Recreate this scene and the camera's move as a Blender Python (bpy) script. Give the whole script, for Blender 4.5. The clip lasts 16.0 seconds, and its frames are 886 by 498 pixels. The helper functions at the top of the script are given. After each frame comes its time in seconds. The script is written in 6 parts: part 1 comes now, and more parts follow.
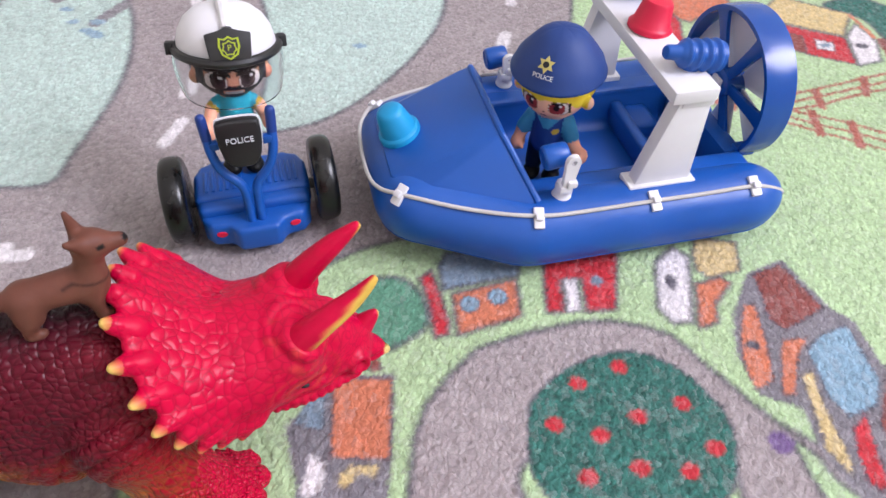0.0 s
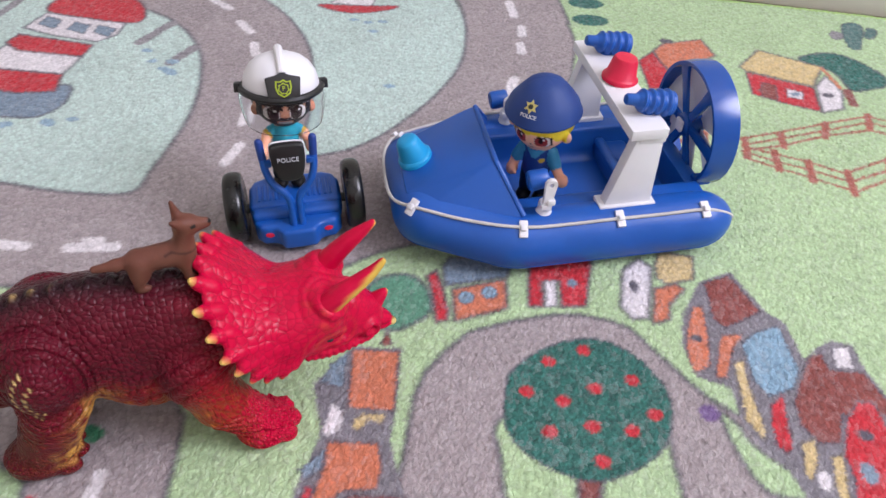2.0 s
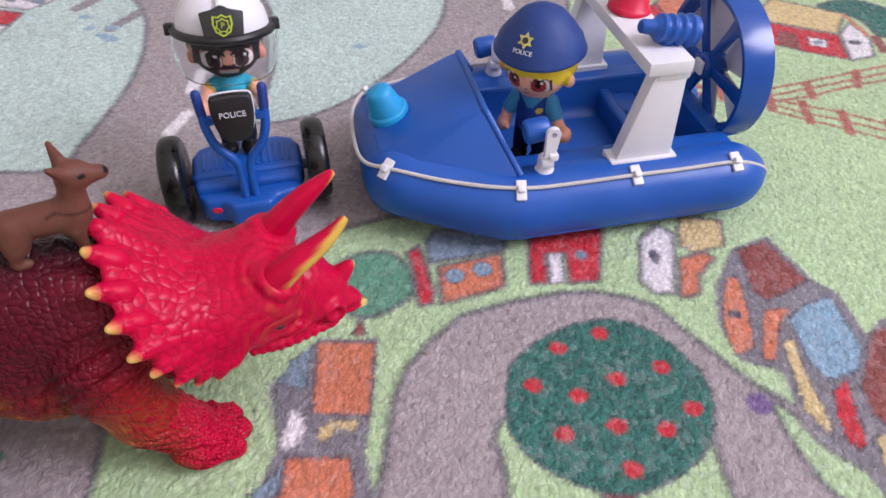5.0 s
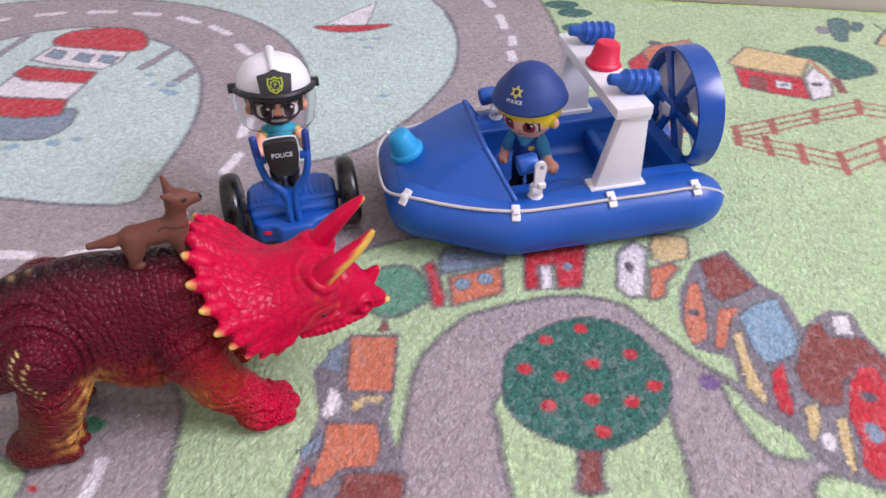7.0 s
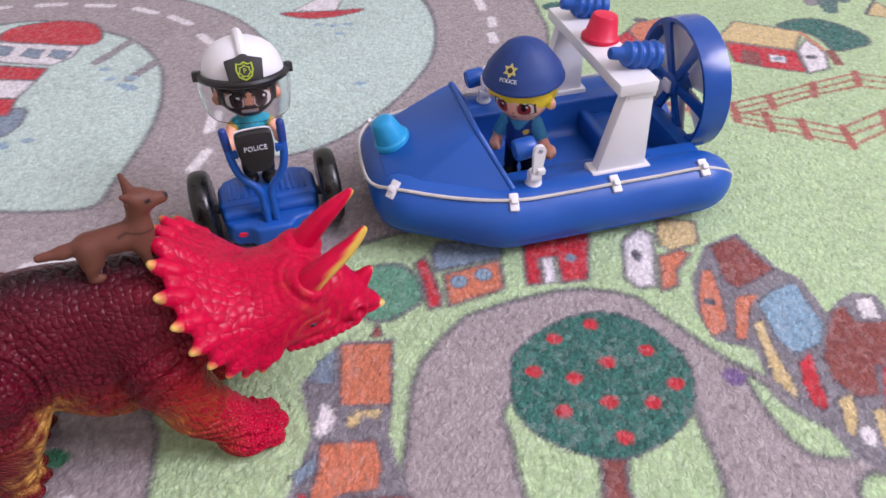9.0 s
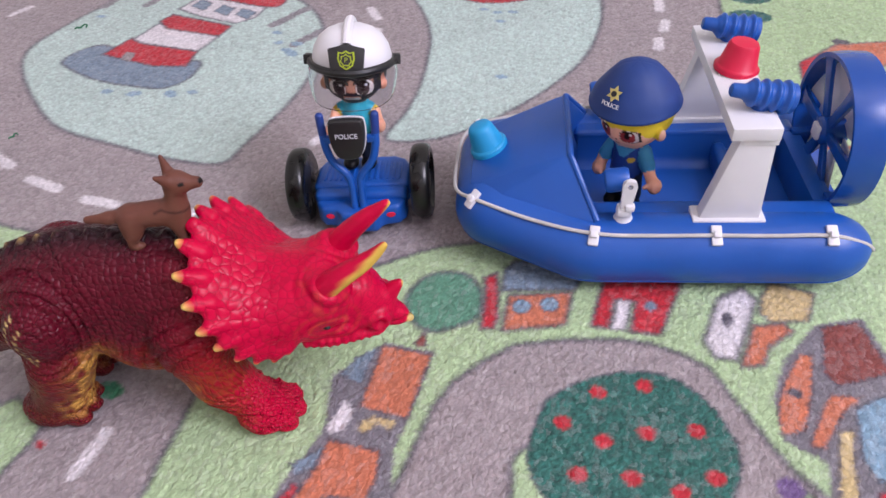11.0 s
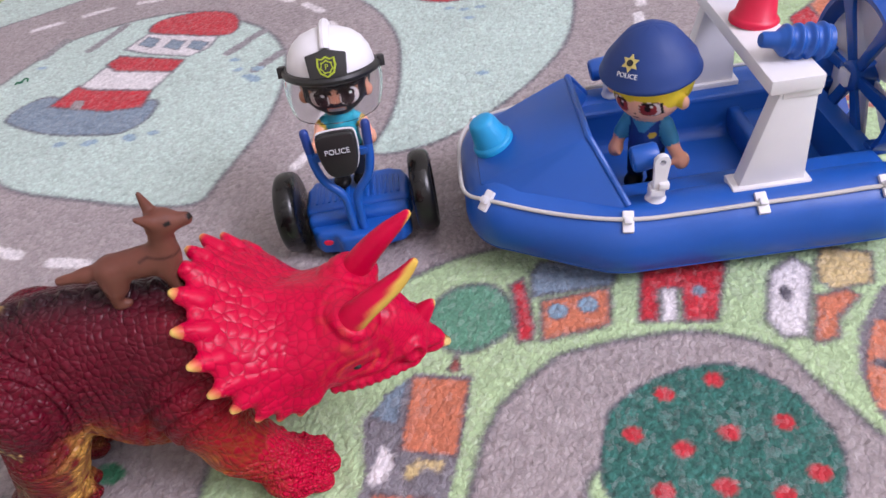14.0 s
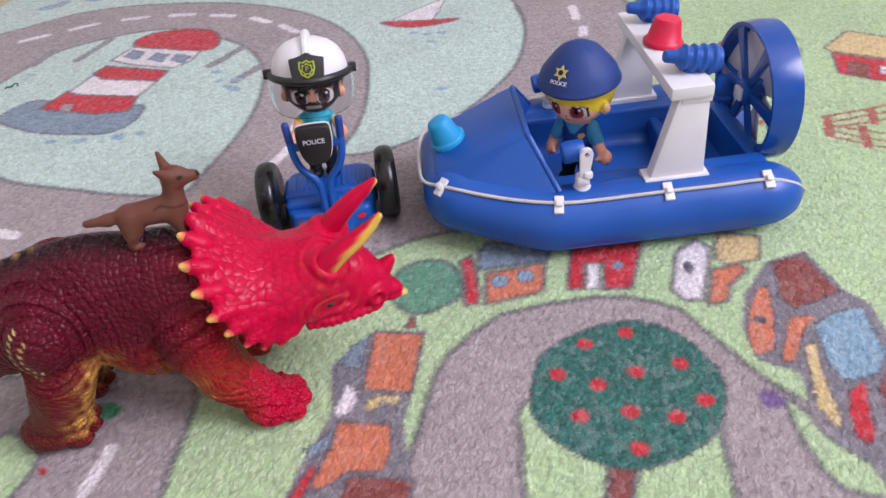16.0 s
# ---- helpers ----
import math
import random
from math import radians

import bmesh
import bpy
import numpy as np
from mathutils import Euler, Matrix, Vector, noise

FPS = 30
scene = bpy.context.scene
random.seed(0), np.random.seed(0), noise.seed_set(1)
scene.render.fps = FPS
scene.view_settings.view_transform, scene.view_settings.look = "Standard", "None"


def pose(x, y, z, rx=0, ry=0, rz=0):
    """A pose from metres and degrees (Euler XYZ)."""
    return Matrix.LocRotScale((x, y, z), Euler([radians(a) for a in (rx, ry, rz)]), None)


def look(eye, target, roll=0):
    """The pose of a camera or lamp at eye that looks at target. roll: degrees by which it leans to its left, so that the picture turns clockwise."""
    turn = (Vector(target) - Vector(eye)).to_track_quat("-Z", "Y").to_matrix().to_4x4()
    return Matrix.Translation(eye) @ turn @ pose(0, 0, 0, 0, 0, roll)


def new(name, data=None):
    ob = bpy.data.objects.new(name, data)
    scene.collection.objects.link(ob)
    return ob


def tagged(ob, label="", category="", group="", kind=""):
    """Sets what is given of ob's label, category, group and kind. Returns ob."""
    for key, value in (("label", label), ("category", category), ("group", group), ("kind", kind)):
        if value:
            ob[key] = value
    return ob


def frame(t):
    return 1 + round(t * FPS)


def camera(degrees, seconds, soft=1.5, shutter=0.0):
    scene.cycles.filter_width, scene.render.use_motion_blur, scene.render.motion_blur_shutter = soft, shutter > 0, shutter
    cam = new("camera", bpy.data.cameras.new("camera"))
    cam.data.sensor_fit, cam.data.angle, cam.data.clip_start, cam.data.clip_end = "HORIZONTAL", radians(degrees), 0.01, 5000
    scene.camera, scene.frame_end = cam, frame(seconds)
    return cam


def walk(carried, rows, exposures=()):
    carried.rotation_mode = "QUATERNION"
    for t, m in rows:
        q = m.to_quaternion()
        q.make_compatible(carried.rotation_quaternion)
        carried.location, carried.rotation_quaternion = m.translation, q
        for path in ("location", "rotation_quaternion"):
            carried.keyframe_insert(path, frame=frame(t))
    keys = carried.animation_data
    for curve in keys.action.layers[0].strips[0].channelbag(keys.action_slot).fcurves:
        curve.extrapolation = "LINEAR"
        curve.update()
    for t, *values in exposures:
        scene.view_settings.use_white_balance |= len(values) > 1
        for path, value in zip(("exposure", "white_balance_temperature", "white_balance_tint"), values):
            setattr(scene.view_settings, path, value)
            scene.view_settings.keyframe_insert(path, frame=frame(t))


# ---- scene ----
cam = camera(64.4, 16.0)
PATH = [
    (0, (0.073, 0.095, 0.235), (0.027, 1.468, -1.219), 2.3),
    (0.2, (0.0824, 0.0763, 0.2543), (-0.0239, 1.4484, -1.1969), 0.35),
    (0.5, (0.101, 0.056, 0.276), (-0.045, 1.438, -1.162), -1.4),
    (0.7, (0.103, 0.0549, 0.2744), (-0.0551, 1.4571, -1.143), -2.51),
    (1, (0.11, 0.051, 0.266), (-0.082, 1.485, -1.115), 2.9),
    (1.2, (0.1167, 0.0522, 0.268), (-0.0839, 1.5023, -1.0948), 0.37),
    (1.5, (0.116, 0.046, 0.255), (-0.091, 1.503, -1.099), -1.8),
    (1.7, (0.1201, 0.0314, 0.2616), (-0.089, 1.4703, -1.1116), -2.48),
    (2, (0.092, 0.036, 0.276), (-0.056, 1.467, -1.113), 1.4),
    (2.2, (0.0799, 0.0513, 0.2581), (-0.0495, 1.4718, -1.1439), 3.05),
    (2.5, (0.08, 0.07, 0.257), (-0.035, 1.504, -1.133), 5.1),
    (2.7, (0.0843, 0.0764, 0.2495), (-0.0346, 1.5281, -1.121), 3.79),
    (3, (0.085, 0.083, 0.233), (-0.016, 1.541, -1.131), 4.4),
    (3.2, (0.084, 0.0864, 0.2229), (0.0127, 1.552, -1.1362), 6.29),
    (3.5, (0.079, 0.093, 0.209), (0.049, 1.563, -1.147), 7.7),
    (3.7, (0.0805, 0.0982, 0.2045), (0.0641, 1.5507, -1.1702), 7.07),
    (4, (0.084, 0.095, 0.203), (0.049, 1.531, -1.189), 5.5),
    (4.2, (0.085, 0.092, 0.205), (0.037, 1.515, -1.199), 3.9),
    (6.3, (0.101, 0.031, 0.25), (-0.063, 1.52, -1.076), -1.5),
    (6.5, (0.101, 0.027, 0.253), (-0.069, 1.519, -1.068), -1.5),
    (6.7, (0.1047, 0.0226, 0.2563), (-0.0796, 1.5214, -1.0551), -1.82),
    (7, (0.104, 0.015, 0.258), (-0.089, 1.521, -1.045), -2),
    (7.2, (0.1033, 0.01, 0.2584), (-0.0845, 1.5234, -1.0355), -2),
    (7.5, (0.104, 0.002, 0.26), (-0.053, 1.524, -1.028), -3.3),
    (7.7, (0.096, -0.0052, 0.2562), (-0.0311, 1.5069, -1.0466), -3.18),
    (8, (0.092, 0, 0.258), (-0.029, 1.501, -1.058), -2.8),
    (8.2, (0.09, 0.004, 0.256), (-0.016, 1.507, -1.059), -2.7),
    (10.3, (0.106, 0.085, 0.22), (-0.153, 1.526, -1.142), 2.1),
    (10.5, (0.12, 0.077, 0.236), (-0.306, 1.478, -1.127), -0.2),
    (10.8, (0.1364, 0.0736, 0.2427), (-0.4222, 1.4366, -1.1101), -2.98),
    (11, (0.145, 0.071, 0.243), (-0.496, 1.403, -1.103), -5.8),
    (11.2, (0.1467, 0.0697, 0.2441), (-0.5499, 1.3796, -1.0972), -7.26),
    (11.5, (0.135, 0.074, 0.238), (-0.608, 1.364, -1.098), -8.6),
    (11.7, (0.1217, 0.0858, 0.2297), (-0.6281, 1.3561, -1.1209), -9.04),
    (12, (0.109, 0.108, 0.217), (-0.646, 1.376, -1.131), -12.4),
    (12.2, (0.106, 0.1206, 0.2079), (-0.6447, 1.3924, -1.1408), -14.35),
    (12.5, (0.105, 0.124, 0.204), (-0.614, 1.43, -1.129), -14.8),
    (12.7, (0.102, 0.1189, 0.2046), (-0.5739, 1.4432, -1.1331), -14.21),
    (13, (0.099, 0.115, 0.21), (-0.534, 1.458, -1.129), -13.1),
    (13.2, (0.098, 0.1107, 0.2138), (-0.5145, 1.4711, -1.118), -12.41),
    (13.5, (0.1, 0.103, 0.214), (-0.512, 1.467, -1.115), -12.8),
    (13.7, (0.1027, 0.0946, 0.2184), (-0.4964, 1.4685, -1.1058), -12.36),
    (14, (0.116, 0.086, 0.221), (-0.457, 1.476, -1.098), -11.6),
    (14.2, (0.1276, 0.0705, 0.2172), (-0.4284, 1.484, -1.0839), -10.75),
    (14.5, (0.129, 0.05, 0.227), (-0.365, 1.555, -0.994), -7.9),
    (14.7, (0.1361, 0.0451, 0.2371), (-0.3409, 1.58, -0.953), -6.82),
    (15, (0.144, 0.035, 0.231), (-0.302, 1.601, -0.93), -5.6),
    (15.2, (0.1437, 0.0321, 0.23), (-0.2933, 1.5944, -0.9397), -5.66),
    (15.5, (0.135, 0.033, 0.231), (-0.302, 1.572, -0.969), -6.1),
    (15.7, (0.1348, 0.0336, 0.2319), (-0.3203, 1.5461, -0.995), -6.71),
    (16, (0.133, 0.033, 0.233), (-0.341, 1.513, -1.026), -7.5),
]
walk(cam, [(t, look(eye, target, roll)) for t, eye, target, roll in PATH],
     [(0.0, 0.58, 6500, 3), (0.5, 0.50, 6500, 3), (1.0, 0.36, 6500, 3), (2.5, 0.36, 6500, 4), (3.4, 0.34, 6500, 5), (4.2, 0.30, 6500, 7), (6.5, 0.36, 6500, 10), (8.0, 0.37, 6500, 10), (10.5, 0.28, 6500, 10), (11.0, 0.29, 6500, 10), (12.0, 0.26, 6500, 10), (12.6, 0.34, 6500, 11), (14.5, 0.40, 6500, 9), (16.0, 0.34, 6500, 8)])

# ---- world, window light and exposure ----
world = bpy.data.worlds.new("world")
world.use_nodes = True
scene.world = world
wn, wl = world.node_tree.nodes, world.node_tree.links
sky = wn.new("ShaderNodeTexSky")
sky.sky_type, sky.sun_disc = "NISHITA", False
sky.sun_elevation, sky.sun_rotation = radians(38), radians(70)
wn["Background"].inputs["Strength"].default_value = 0.12
wl.new(sky.outputs["Color"], wn["Background"].inputs["Color"])


def window_lamp(name, place, target, size, watts, colour):
    data = bpy.data.lights.new(name, "AREA")
    data.shape, data.size, data.size_y, data.energy, data.color = "RECTANGLE", size[0], size[1], watts, colour
    lamp = new(name, data)
    lamp.matrix_world = look(place, target)
    return lamp


# daylight of the window in the right-hand wall
window_lamp("window_daylight", (1.74, 0.0, 1.6), (0.3, 0.1, 1.45), (0.9, 1.0), 40, (1.02, 0.95, 1.15))


# ---- materials ----
def srgb(r, g, b, k=0.85):
    return tuple(k * ((c / 255 + 0.055) / 1.055) ** 2.4 if c > 10 else k * c / 3295 for c in (r, g, b))


def material(name):
    m = bpy.data.materials.new(name)
    m.use_nodes = True
    return m, m.node_tree.nodes, m.node_tree.links, m.node_tree.nodes["Principled BSDF"]


def noise_node(n, l, scale, detail=3.0, rough=0.55, coord=None):
    t = n.new("ShaderNodeTexNoise")
    t.inputs["Scale"].default_value, t.inputs["Detail"].default_value, t.inputs["Roughness"].default_value = scale, detail, rough
    if coord is not None:
        l.new(coord, t.inputs["Vector"])
    return t


def ranged(n, l, value, a, b, lo, hi):
    r = n.new("ShaderNodeMapRange")
    for k, v in zip(("From Min", "From Max", "To Min", "To Max"), (a, b, lo, hi)):
        r.inputs[k].default_value = v
    l.new(value, r.inputs["Value"])
    return r.outputs["Result"]


def tinted(n, l, colour, factor):
    """colour times a grey factor."""
    mix = n.new("ShaderNodeMix")
    mix.data_type, mix.blend_type = "RGBA", "MULTIPLY"
    mix.inputs["Factor"].default_value = 1.0
    if isinstance(colour, tuple):
        mix.inputs[6].default_value = (*colour, 1)
    else:
        l.new(colour, mix.inputs[6])
    l.new(factor, mix.inputs[7])
    return mix.outputs[2]


def plastic(name, colour, rough=0.34, bump=0.05, spread=0.05, coat=0.0, sub=0.0):
    """Moulded toy plastic: faint mottling, handling smears in the gloss, slight orange peel."""
    m, n, l, p = material(name)
    co = n.new("ShaderNodeTexCoord").outputs["Object"]
    big, fine = noise_node(n, l, 45, 4, 0.6, co), noise_node(n, l, 900, 2, 0.5, co)
    l.new(tinted(n, l, colour, ranged(n, l, big.outputs["Fac"], 0.3, 0.7, 1 - spread, 1 + spread)), p.inputs["Base Color"])
    l.new(ranged(n, l, big.outputs["Fac"], 0.3, 0.75, rough - 0.06, rough + 0.12), p.inputs["Roughness"])
    b = n.new("ShaderNodeBump")
    b.inputs["Strength"].default_value, b.inputs["Distance"].default_value = bump, 0.0004
    l.new(fine.outputs["Fac"], b.inputs["Height"])
    l.new(b.outputs["Normal"], p.inputs["Normal"])
    p.inputs["Coat Weight"].default_value = coat
    p.inputs["Subsurface Weight"].default_value = sub
    p.inputs["Subsurface Radius"].default_value = (0.004, 0.002, 0.0015)
    return m


def painted(name, rough, bump_scale, bump, coat=0.0, scales=False):
    """Vinyl painted in several colours, held in the mesh's paint layer."""
    m, n, l, p = material(name)
    co = n.new("ShaderNodeTexCoord").outputs["Object"]
    a = n.new("ShaderNodeAttribute")
    a.attribute_name = "paint"
    big = noise_node(n, l, 130, 4, 0.6, co)
    shade = ranged(n, l, big.outputs["Fac"], 0.3, 0.7, 0.9, 1.1)
    height = noise_node(n, l, bump_scale, 2, 0.5, co).outputs["Fac"]
    colour = tinted(n, l, a.outputs["Color"], shade)
    if scales:
        size = n.new("ShaderNodeAttribute")
        size.attribute_name = "scale_size"
        mul = n.new("ShaderNodeVectorMath")
        mul.operation = "SCALE"
        l.new(co, mul.inputs[0])
        warp = noise_node(n, l, 90, 2, 0.5, co)
        add = n.new("ShaderNodeVectorMath")
        add.operation = "MULTIPLY_ADD"
        l.new(warp.outputs["Color"], add.inputs[0])
        add.inputs[1].default_value = (0.0045, 0.0045, 0.0045)
        l.new(co, add.inputs[2])
        l.new(add.outputs[0], mul.inputs[0])
        l.new(size.outputs["Fac"], mul.inputs["Scale"])
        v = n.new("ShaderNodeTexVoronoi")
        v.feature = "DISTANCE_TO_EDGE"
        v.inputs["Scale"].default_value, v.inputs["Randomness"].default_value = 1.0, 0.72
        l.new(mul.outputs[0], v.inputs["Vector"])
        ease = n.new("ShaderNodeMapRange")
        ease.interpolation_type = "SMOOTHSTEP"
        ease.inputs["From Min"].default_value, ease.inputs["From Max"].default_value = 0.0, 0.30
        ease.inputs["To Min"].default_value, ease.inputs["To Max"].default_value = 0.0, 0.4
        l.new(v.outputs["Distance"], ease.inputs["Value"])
        core = n.new("ShaderNodeTexVoronoi")
        core.feature = "F1"
        core.inputs["Scale"].default_value, core.inputs["Randomness"].default_value = 1.0, 0.72
        l.new(mul.outputs[0], core.inputs["Vector"])
        square = n.new("ShaderNodeMath")
        square.operation = "MULTIPLY"
        l.new(core.outputs["Distance"], square.inputs[0])
        l.new(core.outputs["Distance"], square.inputs[1])
        dome = n.new("ShaderNodeMath")
        dome.operation = "MULTIPLY_ADD"
        l.new(square.outputs[0], dome.inputs[0])
        dome.inputs[1].default_value = -1.5
        l.new(ease.outputs["Result"], dome.inputs[2])
        height = dome.outputs[0]
        wash = n.new("ShaderNodeAttribute")
        wash.attribute_name = "wash"
        seep = n.new("ShaderNodeMath")
        seep.operation = "MULTIPLY"
        l.new(ranged(n, l, v.outputs["Distance"], 0.01, 0.12, 0.75, 0.0), seep.inputs[0])
        l.new(wash.outputs["Fac"], seep.inputs[1])
        gilt = n.new("ShaderNodeMix")
        gilt.data_type = "RGBA"
        gilt.inputs[7].default_value = (*srgb(214, 140, 48), 1)
        l.new(seep.outputs[0], gilt.inputs["Factor"])
        l.new(colour, gilt.inputs[6])
        colour = gilt.outputs[2]
        depth = n.new("ShaderNodeAttribute")
        depth.attribute_name = "scale_depth"
        # colour is darker along the grooves between scales
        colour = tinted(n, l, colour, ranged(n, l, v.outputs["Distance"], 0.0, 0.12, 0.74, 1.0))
        scaled = n.new("ShaderNodeMath")
        scaled.operation = "MULTIPLY"
        l.new(height, scaled.inputs[0])
        l.new(depth.outputs["Fac"], scaled.inputs[1])
        height = scaled.outputs[0]
    l.new(colour, p.inputs["Base Color"])
    l.new(ranged(n, l, big.outputs["Fac"], 0.3, 0.75, rough - 0.06, rough + 0.12), p.inputs["Roughness"])
    b = n.new("ShaderNodeBump")
    b.inputs["Strength"].default_value, b.inputs["Distance"].default_value = bump, 0.0008
    l.new(height, b.inputs["Height"])
    l.new(b.outputs["Normal"], p.inputs["Normal"])
    p.inputs["Specular IOR Level"].default_value = 0.18
    p.inputs["Coat Weight"].default_value = coat
    p.inputs["Coat Roughness"].default_value = 0.2
    return m


def pile_material():
    """Cut pile of the printed play rug: rounded tufts with pale fibre ends, each leaning its own way."""
    m, n, l, p = material("rug_pile")
    co = n.new("ShaderNodeTexCoord").outputs["Object"]
    a = n.new("ShaderNodeAttribute")
    a.attribute_name = "paint"
    warp, blot, fibre = noise_node(n, l, 330, 2, 0.5, co), noise_node(n, l, 14, 3, 0.6, co), noise_node(n, l, 1500, 2, 0.6, co)
    bent = n.new("ShaderNodeVectorMath")
    bent.operation = "MULTIPLY_ADD"
    l.new(warp.outputs["Color"], bent.inputs[0])
    bent.inputs[1].default_value = (0.0048, 0.0048, 0.0)
    l.new(co, bent.inputs[2])
    stretch = n.new("ShaderNodeMapping")
    stretch.inputs["Scale"].default_value = (1.0, 0.66, 1.0)
    stretch.inputs["Rotation"].default_value = (0, 0, 0.6)
    l.new(bent.outputs[0], stretch.inputs["Vector"])
    tuft = n.new("ShaderNodeTexVoronoi")
    tuft.feature, tuft.voronoi_dimensions = "F1", "2D"
    tuft.inputs["Scale"].default_value, tuft.inputs["Randomness"].default_value = 470, 1.0
    l.new(stretch.outputs[0], tuft.inputs["Vector"])
    each = n.new("ShaderNodeSeparateColor")
    l.new(tuft.outputs["Color"], each.inputs["Color"])
    c = tinted(n, l, a.outputs["Color"], ranged(n, l, each.outputs["Red"], 0.0, 1.0, 0.87, 1.09))
    # mild gap shade between tufts, mixed into the colour besides the bump
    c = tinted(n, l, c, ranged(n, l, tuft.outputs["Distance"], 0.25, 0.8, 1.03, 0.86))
    c = tinted(n, l, c, ranged(n, l, blot.outputs["Fac"], 0.3, 0.7, 0.94, 1.05))
    pale = n.new("ShaderNodeMix")
    pale.data_type = "RGBA"
    pale.inputs[7].default_value = (0.74, 0.72, 0.72, 1)
    ends = n.new("ShaderNodeMath")
    ends.operation = "MULTIPLY"
    l.new(ranged(n, l, each.outputs["Green"], 0.50, 1.0, 0.02, 0.17), ends.inputs[0])
    l.new(ranged(n, l, fibre.outputs["Fac"], 0.35, 0.65, 0.4, 1.0), ends.inputs[1])
    l.new(ends.outputs[0], pale.inputs["Factor"])
    l.new(c, pale.inputs[6])
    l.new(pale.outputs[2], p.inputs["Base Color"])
    p.inputs["Roughness"].default_value = 0.58
    p.inputs["Specular IOR Level"].default_value = 0.2
    p.inputs["Sheen Weight"].default_value = 0.1
    dome = n.new("ShaderNodeMath")
    dome.operation = "MULTIPLY_ADD"
    l.new(fibre.outputs["Fac"], dome.inputs[0])
    dome.inputs[1].default_value = 0.22
    l.new(ranged(n, l, tuft.outputs["Distance"], 0.0, 0.85, 1.0, 0.0), dome.inputs[2])
    b = n.new("ShaderNodeBump")
    b.inputs["Strength"].default_value, b.inputs["Distance"].default_value = 0.45, 0.0011
    l.new(dome.outputs[0], b.inputs["Height"])
    l.new(b.outputs["Normal"], p.inputs["Normal"])
    return m


def plaster(name, colour, rough=0.8):
    m, n, l, p = material(name)
    co = n.new("ShaderNodeTexCoord").outputs["Object"]
    big, fine = noise_node(n, l, 3, 4, 0.6, co), noise_node(n, l, 160, 3, 0.6, co)
    l.new(tinted(n, l, colour, ranged(n, l, big.outputs["Fac"], 0.3, 0.7, 0.95, 1.03)), p.inputs["Base Color"])
    p.inputs["Roughness"].default_value = rough
    b = n.new("ShaderNodeBump")
    b.inputs["Strength"].default_value, b.inputs["Distance"].default_value = 0.15, 0.001
    l.new(fine.outputs["Fac"], b.inputs["Height"])
    l.new(b.outputs["Normal"], p.inputs["Normal"])
    return m


def laminate():
    m, n, l, p = material("floor_laminate")
    co = n.new("ShaderNodeTexCoord").outputs["Object"]
    mp = n.new("ShaderNodeMapping")
    mp.inputs["Scale"].default_value = (3, 40, 3)
    l.new(co, mp.inputs["Vector"])
    g = noise_node(n, l, 4, 5, 0.6, mp.outputs[0])
    l.new(tinted(n, l, srgb(206, 182, 158), ranged(n, l, g.outputs["Fac"], 0.3, 0.7, 0.82, 1.08)), p.inputs["Base Color"])
    p.inputs["Roughness"].default_value = 0.45
    return m


def visor_material():
    m, n, l, p = material("visor_clear")
    p.inputs["Base Color"].default_value = (0.86, 0.88, 0.89, 1)
    p.inputs["Roughness"].default_value, p.inputs["IOR"].default_value, p.inputs["Transmission Weight"].default_value = 0.09, 1.22, 1.0
    return m


BLUE = plastic("blue_plastic", srgb(22, 88, 180), 0.36, 0.05, 0.05)
BLUE2 = plastic("fan_blue_plastic", srgb(20, 78, 166), 0.17, 0.03, 0.04)
NAVY = plastic("navy_plastic", srgb(20, 58, 128), 0.58, 0.12, 0.05)
GRIP = plastic("grip_navy", srgb(28, 62, 140), 0.42)
SKYB = plastic("light_blue_plastic", srgb(30, 160, 218), 0.44)
REDP = plastic("red_plastic", srgb(222, 10, 66), 0.40)
WHITE = plastic("white_plastic", srgb(238, 237, 241), 0.38, 0.05, 0.03)
BLACK = plastic("black_plastic", srgb(34, 34, 36), 0.42)
TYRE = plastic("tyre_black", srgb(13, 13, 14), 0.27, 0.04)
ROPE = plastic("rope_cotton", srgb(206, 203, 200), 0.85, 0.5, 0.1)
GOLD = plastic("gold_print", srgb(212, 198, 118), 0.4)
LIME = plastic("lime_print", srgb(176, 196, 40), 0.4)
INK = plastic("white_print", srgb(225, 228, 236), 0.5)
DARK = plastic("dark_print", srgb(28, 30, 34), 0.5)
VISOR = visor_material()
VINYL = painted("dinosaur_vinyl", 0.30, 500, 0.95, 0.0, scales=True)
HORN = painted("horn_vinyl", 0.38, 420, 0.2, 0.0)
DOLLS = painted("doll_vinyl", 0.44, 900, 0.05)
DOLLS.node_tree.nodes["Principled BSDF"].inputs["Subsurface Weight"].default_value = 0.25
DOLLS.node_tree.nodes["Principled BSDF"].inputs["Subsurface Radius"].default_value = (0.003, 0.0015, 0.001)
PILE = pile_material()


# ---- mesh helpers ----
def part(name, bm, mat, parent, label="", smooth=35):
    """Links a bmesh as one mesh object under a thing or a part."""
    data = bpy.data.meshes.new(name)
    bm.normal_update()
    bm.to_mesh(data)
    bm.free()
    return mesh_part(name, data, mat, parent, label, smooth)


def mesh_part(name, data, mat, parent, label="", smooth=35):
    data.materials.append(mat)
    for poly in data.polygons:
        poly.use_smooth = True
    if smooth:
        data.set_sharp_from_angle(angle=radians(smooth))
    ob = new(name, data)
    ob.parent = parent
    if label:
        tagged(ob, label)
    return ob


def thing(name, m, label, category, group=""):
    ob = new(name)
    ob.empty_display_size = 0.02
    ob.matrix_world = m
    return tagged(ob, label, category, group)


